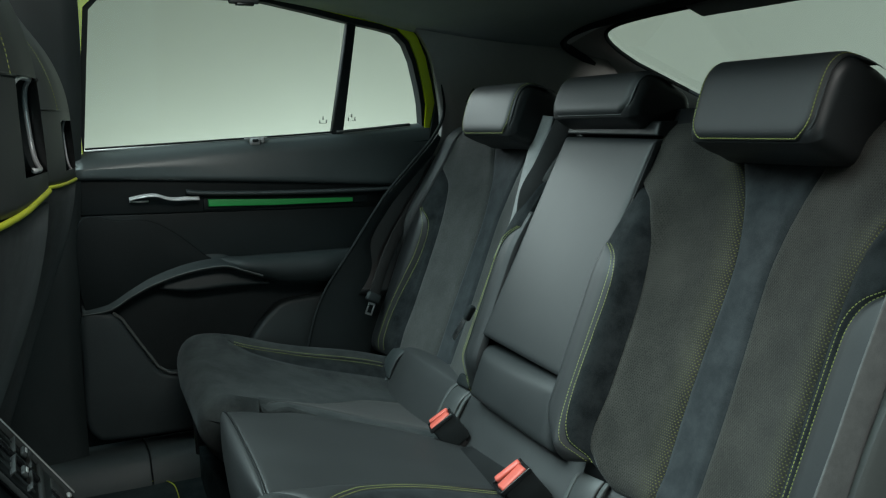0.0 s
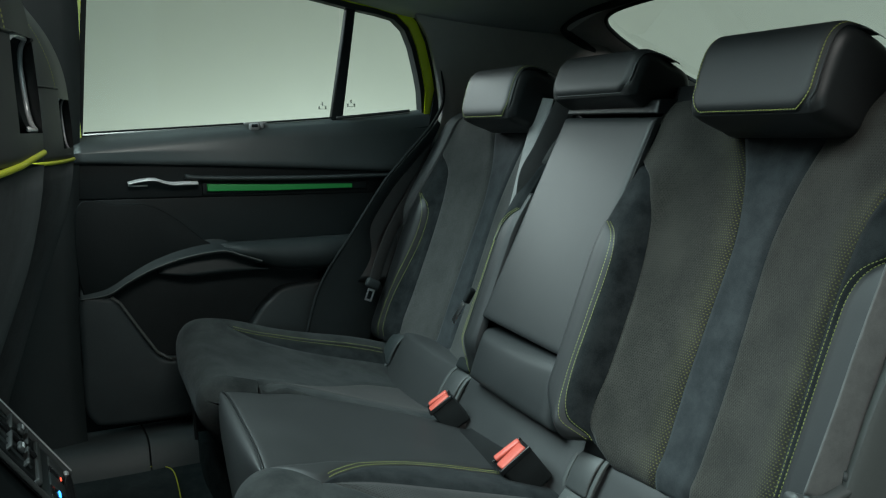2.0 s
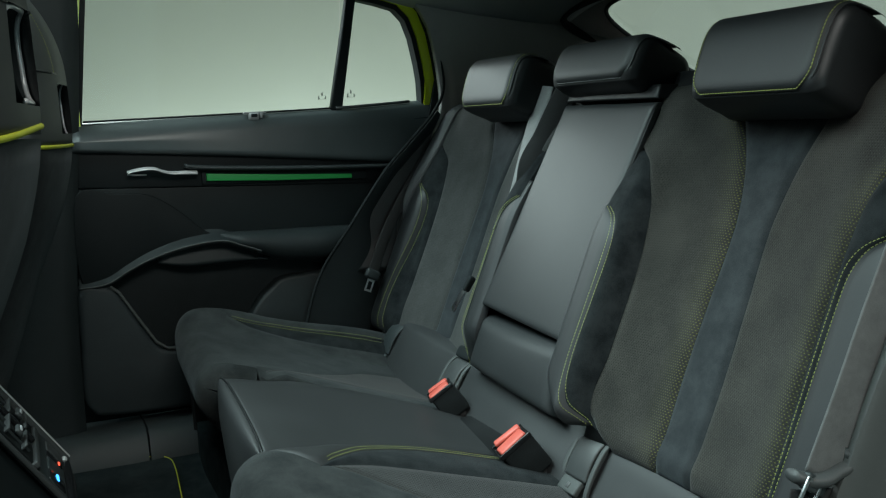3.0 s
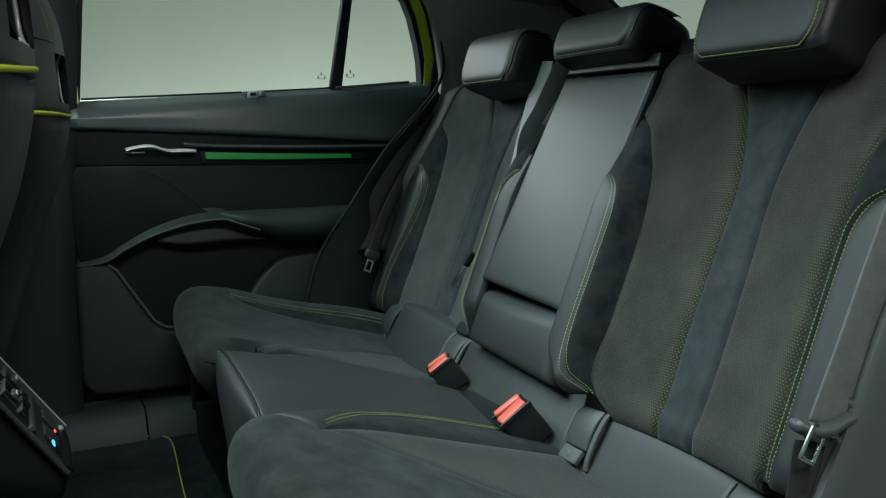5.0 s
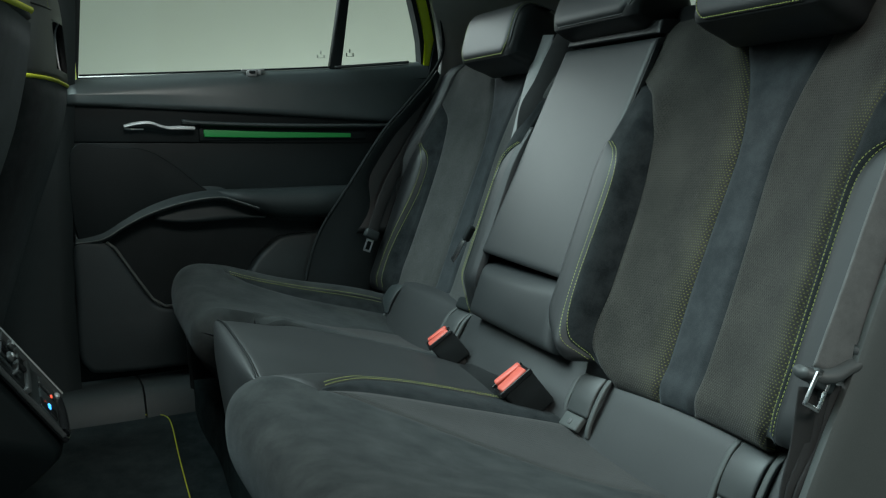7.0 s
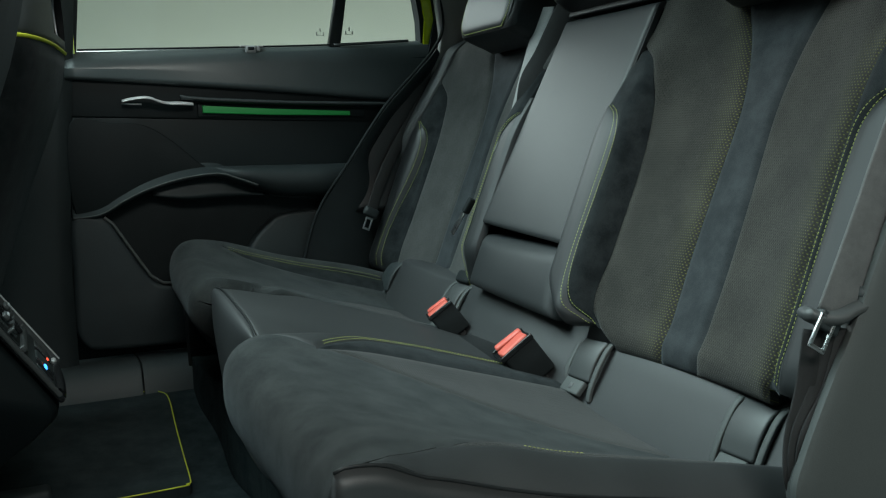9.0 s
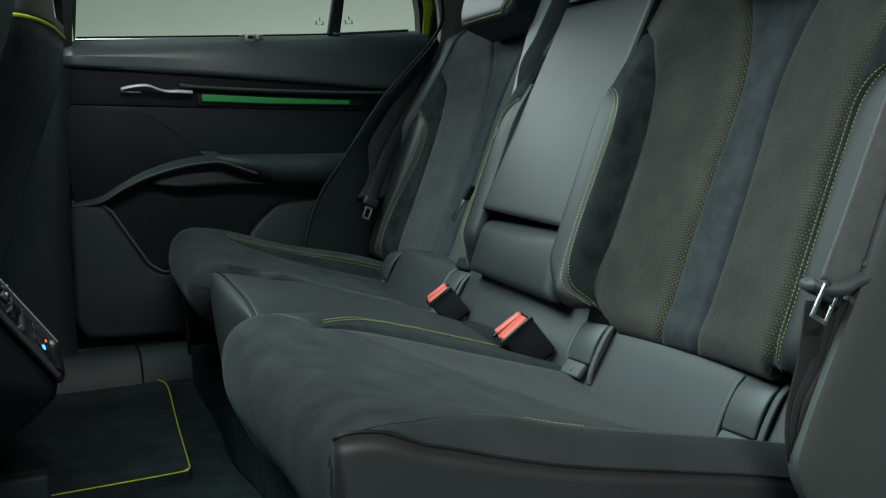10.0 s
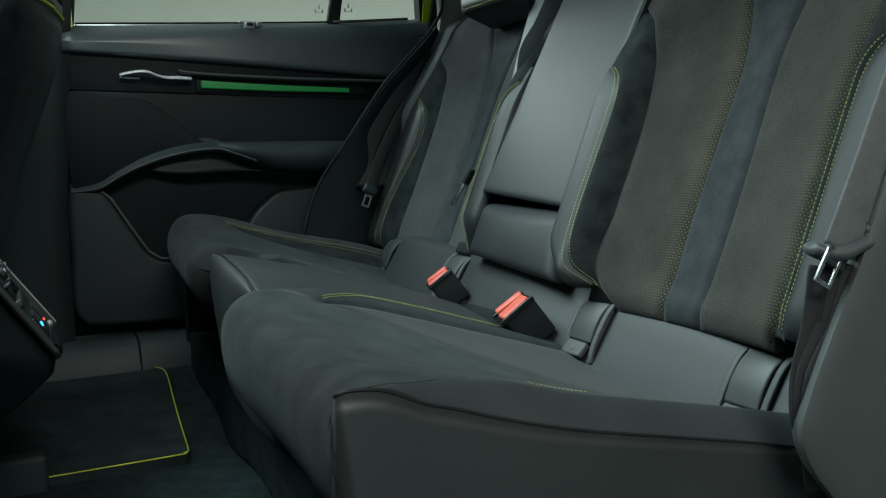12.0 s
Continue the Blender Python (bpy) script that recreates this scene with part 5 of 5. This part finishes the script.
# ---- seat belts ----
def outer_belt(sgn):
    owner = thing("seat_belt", "grey three-point seat belt hanging beside the outer rear seat", "seat belt", "rear seat belts")
    if sgn < 0:
        pts = spline([(1.0, -0.668, 0.86), (0.905, -0.676, 0.70), (0.827, -0.684, 0.562), (0.782, -0.690, 0.480), (0.740, -0.694, 0.404)], 8)
    else:
        pts = spline([(1.06, 0.672, 0.90), (0.93, 0.676, 0.70), (0.84, 0.668, 0.57), (0.795, 0.660, 0.49), (0.768, 0.648, 0.43)], 8)
    part("upper_webbing", strap_bm(pts, (0.90, -0.15, -0.42) if sgn < 0 else (0.85, 0.0, -0.5), 0.044 if sgn < 0 else 0.026), WEBBING if sgn < 0 else WEBBING_DARK, owner, "woven grey webbing")
    if sgn > 0:
        part("tongue_body", rbox(0.036, 0.016, 0.022, 0.006, Matrix.Translation((0.764, 0.642, 0.428)) @ pose(0, 0, 0, 0, 28, 0)), PLASTIC, owner, "black tongue body")
        g = Matrix.Translation((0.753, 0.636, 0.404)) @ pose(0, 0, 0, 0, 22, 0)
        for dx in (-0.007, 0.007):
            part("tongue_prong", rbox(0.004, 0.003, 0.028, 0.001, g @ Matrix.Translation((dx, 0, 0))), STEEL, owner, "chrome tongue plate")
        for dz in (-0.012, 0.012):
            part("tongue_bridge", rbox(0.018, 0.003, 0.005, 0.001, g @ Matrix.Translation((0, 0, dz))), STEEL, owner, "chrome tongue plate")
        return owner
    # bowed tongue body that the webbing runs through
    c = lambda px, pz, py=0.0: Vector((px, -0.694 + py, pz))
    body = spline([c(0.711, 0.410, 0.010), c(0.722, 0.405, 0.005), c(0.740, 0.404), c(0.757, 0.409), c(0.768, 0.412, -0.002), c(0.775, 0.414, -0.002)], 6)
    rows = []
    for k, p in enumerate(body):
        f = k / (len(body) - 1)
        h, w = 0.0062 + 0.0020 * math.sin(math.pi * f), 0.010 + 0.004 * math.sin(math.pi * f)
        rows.append([p + Vector((0.3 * h * math.sin(q), w * math.cos(q), h * math.sin(q))) for q in [2 * math.pi * j / 14 for j in range(14)]])
    part("tongue_body", grid_bm(rows, closed=True, cap=True), PLASTIC_GREY, owner, "dark grey bowed tongue body")
    part("tongue_horn", tube_bm(spline([c(0.768, 0.424), c(0.779, 0.419), c(0.778, 0.402), c(0.766, 0.388)], 5), 0.0085, 10), PLASTIC, owner, "dark rear end of the tongue")
    part("tongue_neck", rbox(0.030, 0.010, 0.018, 0.003, Matrix.Translation((0.730, -0.694, 0.400)) @ pose(0, 0, 0, 0, 30, 0)), PLASTIC, owner)
    b = Matrix.Translation((0.7165, -0.699, 0.3880)) @ pose(0, 0, 0, 0, 30, 0)
    for dx in (-0.0095, 0.0095):
        part("tongue_prong", rbox(0.0042, 0.003, 0.034, 0.001, b @ Matrix.Translation((dx, 0, 0.004))), STEEL, owner, "chrome tongue plate")
    for dz in (-0.0115, 0.0195):
        part("tongue_bridge", rbox(0.023, 0.003, 0.0045, 0.001, b @ Matrix.Translation((0, 0, dz))), STEEL, owner, "chrome tongue plate")
    for x0, x1, lean, wid in ((0.722, 0.690, 0.006, 0.020), (0.738, 0.692, 0.002, 0.018), (0.752, 0.696, -0.004, 0.016)):
        low = spline([(x0, -0.690 + lean, 0.392), (x0 - 0.35 * (x0 - x1), -0.692 + lean, 0.335), (x1 + 0.008, -0.692 + lean, 0.290), (x1 + 0.004, -0.693 + 0.5 * lean, 0.250), (0.708, -0.690, 0.215), (0.722, -0.684, 0.170)], 8)
        part("lower_webbing", strap_bm(low, (0.9, -0.3, 0.1), wid), WEBBING_DARK, owner, "dark webbing run to the anchor")
    return owner


outer_belt(-1)
outer_belt(1)
mid_belt = thing("middle_seat_belt", "grey middle seat belt stowed beside the armrest", "seat belt", "rear seat belts")
belt_line = [(0.988, 0.232, 0.835), (0.975, 0.234, 0.801), (0.963, 0.236, 0.772), (0.947, 0.233, 0.732), (0.924, 0.231, 0.677), (0.906, 0.233, 0.632), (0.894, 0.242, 0.601), (0.877, 0.252, 0.561)]
rows = []
for p, w in zip(spline(belt_line, 6), frange(0, len(belt_line) - 1, 6 * (len(belt_line) - 1) + 1)):
    half = curve(*enumerate((0.024, 0.027, 0.023, 0.023, 0.015, 0.006, 0.003, 0.002)))(w)
    rows.append([p + Vector((dx, k * half, 0.10 * k * half)) for k, dx in ((-1, 0.0), (-0.5, -0.002), (0, -0.003), (0.5, -0.002), (1, 0.0), (1, 0.002), (0, 0.0), (-1, 0.002))])
part("webbing", grid_bm(rows, closed=True, cap=True), WEBBING_LIT, mid_belt, "grey webbing turning edge-on, the light on it in its colour")
pts = spline([(1.000, 0.150, 0.850), (0.982, 0.158, 0.820), (0.966, 0.168, 0.785), (0.945, 0.178, 0.738), (0.914, 0.178, 0.690), (0.905, 0.180, 0.630)], 8)
part("webbing_fold", strap_bm(pts, (0.70, -0.62, -0.32), 0.036), WEBBING_DARK, mid_belt, "folded webbing with its shade in the colour")
part("tongue_body", rbox(0.014, 0.013, 0.032, 0.004, Matrix.Translation((0.806, 0.226, 0.462)) @ pose(0, 0, 0, 20, 22, 0)), RUBBER, mid_belt, "black tongue clip")
part("tongue_plate", rbox(0.003, 0.014, 0.05, 0.001, Matrix.Translation((0.791, 0.242, 0.430)) @ pose(0, 0, 0, 24, 22, 0)), STEEL, mid_belt)


# ---- front seats ----
def front_seat(y, dx, rise, dz, slot, slot_y):
    owner = thing("front_seat", "black front sports seat with lime piping across its back", "car seat", "front seats", at=(0, 0, dz))
    rear = curve((0.12, -0.06), (0.30, -0.02), (0.45, 0.03), (0.54, 0.062), (0.60, 0.086), (0.66, 0.108), (0.745, 0.126), (0.84, 0.126), (0.90, 0.120), (0.957, 0.100), (1.01, 0.066), (1.047, 0.040), (1.085, 0.000), (1.10, -0.03))
    half = curve((0.12, 0.22), (0.45, 0.255), (0.66, 0.275), (0.745, 0.27), (0.80, 0.235), (0.88, 0.17), (0.96, 0.145), (1.04, 0.13), (1.085, 0.10), (1.10, 0.05))
    deep = curve((0.12, 0.10), (0.5, 0.13), (0.75, 0.13), (0.9, 0.12), (1.0, 0.11), (1.085, 0.07), (1.10, 0.03))

    def sect(z):
        n = 5.5 - 2.0 * smoothstep(0.80, 1.0, z)
        c = []
        for a, b in superellipse(1, 1, n, 48):
            x = rear(z) + dx - deep(z) + deep(z) * a - 0.052 * abs(b) ** 1.25 * max(0.0, a)
            c.append((x, y + half(z) * b, z))
        return c

    split = 0.752
    lower = [sect(z) for z in frange(0.13, split - 0.002, 26)]
    part("back_shell", grid_bm(lower, closed=True, cap=True), SUEDE_DARK, owner, "dark upholstered seat back")
    # upper shell with an opening below the integrated headrest
    zs = frange(split + 0.002, 1.10, 40)
    bm = bmesh.new()
    grid = [[bm.verts.new(p) for p in sect(z)] for z in zs]
    n = len(grid[0])
    for i in range(len(zs) - 1):
        for j in range(n):
            q = [grid[i][j], grid[i][(j + 1) % n], grid[i + 1][(j + 1) % n], grid[i + 1][j]]
            cz, cy = sum(v.co.z for v in q) / 4, sum(v.co.y for v in q) / 4
            if abs(cz - slot) < 0.041 and abs(cy - y - slot_y) < 0.058:
                continue
            bm.faces.new(q)
    bm.faces.new(grid[-1])
    bm.faces.new(grid[0][::-1])
    bmesh.ops.recalc_face_normals(bm, faces=bm.faces)
    upper = part("headrest_shell", bm, LEATHER, owner, "smooth leather upper shell and headrest")
    rim = []
    for a, b in superellipse(0.060, 0.043, 3.2, 40):
        a += slot_y
        z = slot + b
        k = a / half(z)
        rim.append((rear(z) + dx - 0.052 * abs(k) ** 1.25 - 0.006, y + a, z))
    part("slot_bezel", tube_bm([rim[k % 40] for k in range(-12, 15)], 0.0026 if y < 0 else 0.0016), CHROME, upper, "bright satin bezel round the slot")
    rows = [[Vector(p) + Vector((-d, 0, 0)) for p in rim] for d in (0.0, 0.02, 0.05)]
    rows.append([Vector((rear(slot) + dx - 0.06, y + slot_y, slot)) + (p - Vector((rear(slot) + dx - 0.06, y + slot_y, slot))) * 0.02 for p in rows[-1]])
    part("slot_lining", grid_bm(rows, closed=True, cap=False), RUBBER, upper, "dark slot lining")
    line = []
    for p, (a, b) in zip(sect(split), superellipse(1, 1, 5.5, 48)):
        z = split + rise * (1 - 1.7 * abs(b)) if a > 0 else split - 0.7 * rise
        q = Vector(sect(z)[len(line)])
        line.append(q)
    part("piping", tube_bm(line + line[:1], 0.0030, cap=False), PIPING, owner, "lime green piping")
    part("stitching", stitch_bm([Vector((rear(z) + dx + 0.001 - 0.052 * 0.47, y - half(z) * 0.55, z)) for z in frange(0.87, 1.06, 30)], (1, -0.2, 0)), THREAD, upper, "yellow seam thread")
    part("seam_groove", tube_bm([Vector(p) for p in sect(0.868)], 0.002), LEATHER_DARK, owner)
    part("cushion", rbox(0.52, 0.50, 0.14, 0.05, Matrix.Translation((dx - 0.28, y, 0.27)), 5), SUEDE, owner)
    part("side_cover", rbox(0.50, 0.46, 0.13, 0.03, Matrix.Translation((dx - 0.28, y, 0.14))), PLASTIC, owner)
    for sy in (-0.19, 0.19):
        part("rail", rbox(0.62, 0.04, 0.075, 0.008, Matrix.Translation((dx - 0.26, y + sy, 0.0375))), PLASTIC, owner)
    return owner


front_seat(0.37, 0.0, 0.0, -0.004, 0.812, -0.022)
front_seat(-0.37, -0.068, 0.010, 0.012, 0.826, -0.022)

# ---- centre console with rear vents ----
console = thing("centre_console", "dark centre console end with twin air vents and climate buttons", "centre console")
side_pts = [(-0.60, 0.50), (-0.112, 0.50), (-0.078, 0.462), (-0.010, 0.366), (0.046, 0.287), (0.062, 0.262), (0.067, 0.250), (0.064, 0.236), (0.035, 0.210), (-0.02, 0.172), (-0.10, 0.11), (-0.14, 0.0), (-0.60, 0.0)]
rows = []
for k in range(13):
    t = k / 12
    inset = 0.014 * abs(2 * t - 1) ** 6
    rows.append([(x - inset, -0.062 + 0.212 * t, z) for x, z in side_pts])
part("body", grid_bm(rows, closed=True, cap=True), SOFT_TRIM, console, "black plastic console body")
face = Matrix.Translation((-0.0103, 0.044, 0.3794)) @ pose(0, 0, 0, 0, -35, 0)


def on_face(name, sx, sy, sz, x, yy, z, mat, bevel=0.002, label="", turn=0, parent=console):
    """A block on the sloping rear face: x out of it, z up the slope."""
    return part(name, rbox(sx, sy, sz, bevel, face @ Matrix.Translation((x, yy, z)) @ pose(0, 0, 0, turn, 0, 0)), mat, parent, label)


on_face("fascia", 0.008, 0.196, 0.270, -0.003, 0.0, -0.010, GLOSS, 0.003, "gloss black vent fascia")
on_face("trim_bar", 0.014, 0.012, 0.270, 0.003, 0.097, -0.002, PLASTIC_GREY, 0.004, "satin grey edge strip")
on_face("trim_line", 0.003, 0.003, 0.262, 0.0105, 0.097, -0.002, CHROME, 0.001, "thin satin chrome line")
on_face("trim_bar", 0.007, 0.0045, 0.270, 0.000, -0.098, -0.002, PLASTIC_GREY, 0.002, "satin grey edge strip")
# rounded end cap below the buttons
rows = []
for k in range(13):
    a = math.pi * k / 12
    rows.append([face @ Vector((0.0005 + 0.006 * math.sin(b), -0.099 * math.cos(a), -0.126 - (0.004 + 0.020 * math.sin(a) ** 0.5) * (1 - math.cos(b)) / 2)) for b in [math.pi * j / 8 for j in range(9)]])
part("end_cap", grid_bm(rows), GLOSS, console, "rounded gloss black end cap")
part("end_line", tube_bm([r[-1] for r in rows], 0.0012, 6), STEEL, console, "thin bright edge line")
on_face("corner_light", 0.008, 0.012, 0.009, 0.004, 0.088, -0.128, CHROME, 0.004, "bright satin corner")
on_face("cross_bar", 0.010, 0.172, 0.009, 0.004, -0.006, -0.060, PLASTIC_GREY, 0.002, "satin divider bar below the vents")
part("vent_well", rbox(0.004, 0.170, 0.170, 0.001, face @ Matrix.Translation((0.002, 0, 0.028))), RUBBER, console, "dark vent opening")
on_face("vent_post", 0.010, 0.010, 0.165, 0.006, 0.0, 0.028, GLOSS, 0.003, "gloss post between the vents")
for sd in (-1, 1):
    for k in range(5):
        on_face("vent_slat", 0.013, 0.072, 0.0030, 0.006, sd * 0.043, 0.098 - 0.033 * k, PLASTIC_GREY, 0.001)
    for k in range(2):
        on_face("vent_vane", 0.006, 0.003, 0.155, 0.004, sd * 0.043 + (k - 0.5) * 0.030, 0.030, PLASTIC, 0.001)
    knob = on_face("vent_knob", 0.007, 0.030, 0.011, 0.012, sd * 0.043, -0.019, PLASTIC_GREY, 0.003, "small grey vent knob")
    on_face("knob_grip", 0.002, 0.018, 0.004, 0.0160, sd * 0.043, -0.019, CHROME, 0.0008, parent=knob)
on_face("button_panel", 0.008, 0.184, 0.056, 0.000, 0.0, -0.096, PLASTIC, 0.003, "dark climate button row")
for yy, wide, mat in ((0.058, 0.040, PLASTIC_GREY), (0.022, 0.026, GLOSS), (-0.020, 0.050, PLASTIC), (-0.068, 0.040, GLOSS)):
    on_face("button", 0.005, wide, 0.032, 0.004, yy, -0.101, mat, 0.002)
on_face("led", 0.002, 0.012, 0.0026, 0.0068, 0.016, -0.108, LED_RED, 0.0006, "small glowing red mark")
on_face("led", 0.002, 0.022, 0.0042, 0.0068, -0.060, -0.101, LED_BLUE, 0.0006, "small glowing blue mark")

# ---- floor mat with lime edging ----
mat_line = [(-0.25, 0.172), (0.005, 0.178), (0.235, 0.186), (0.256, 0.194), (0.266, 0.222), (0.276, 0.42), (0.284, 0.55), (0.281, 0.605), (0.262, 0.632), (0.238, 0.638), (0.20, 0.640), (-0.25, 0.640)]


def mat_height(x, y):
    return 0.030 + 0.054 * smoothstep(0.20, 0.60, y)


mat_ob = thing("floor_mat", "black velour floor mat edged with lime green piping", "floor mat")
edge_pts = [Vector((p.x, p.y, mat_height(p.x, p.y))) for p in spline([(x, y, 0) for x, y in mat_line], 6)]
bm = bmesh.new()
top = [bm.verts.new(p) for p in edge_pts]
cen = bm.verts.new((0.0, 0.38, mat_height(0.0, 0.38) + 0.002))
low = [bm.verts.new(p - Vector((0, 0, 0.022))) for p in edge_pts]
n = len(top)
for i in range(n):
    bm.faces.new((top[i], top[(i + 1) % n], cen))
    bm.faces.new((top[i], low[i], low[(i + 1) % n], top[(i + 1) % n]))
bmesh.ops.recalc_face_normals(bm, faces=bm.faces)
part("velour", bm, MAT, mat_ob, smooth=False)
part("edging", tube_bm([p + Vector((0, 0, 0.001)) for p in edge_pts[:-12]], 0.0011), PIPING, mat_ob, "lime green edge piping")
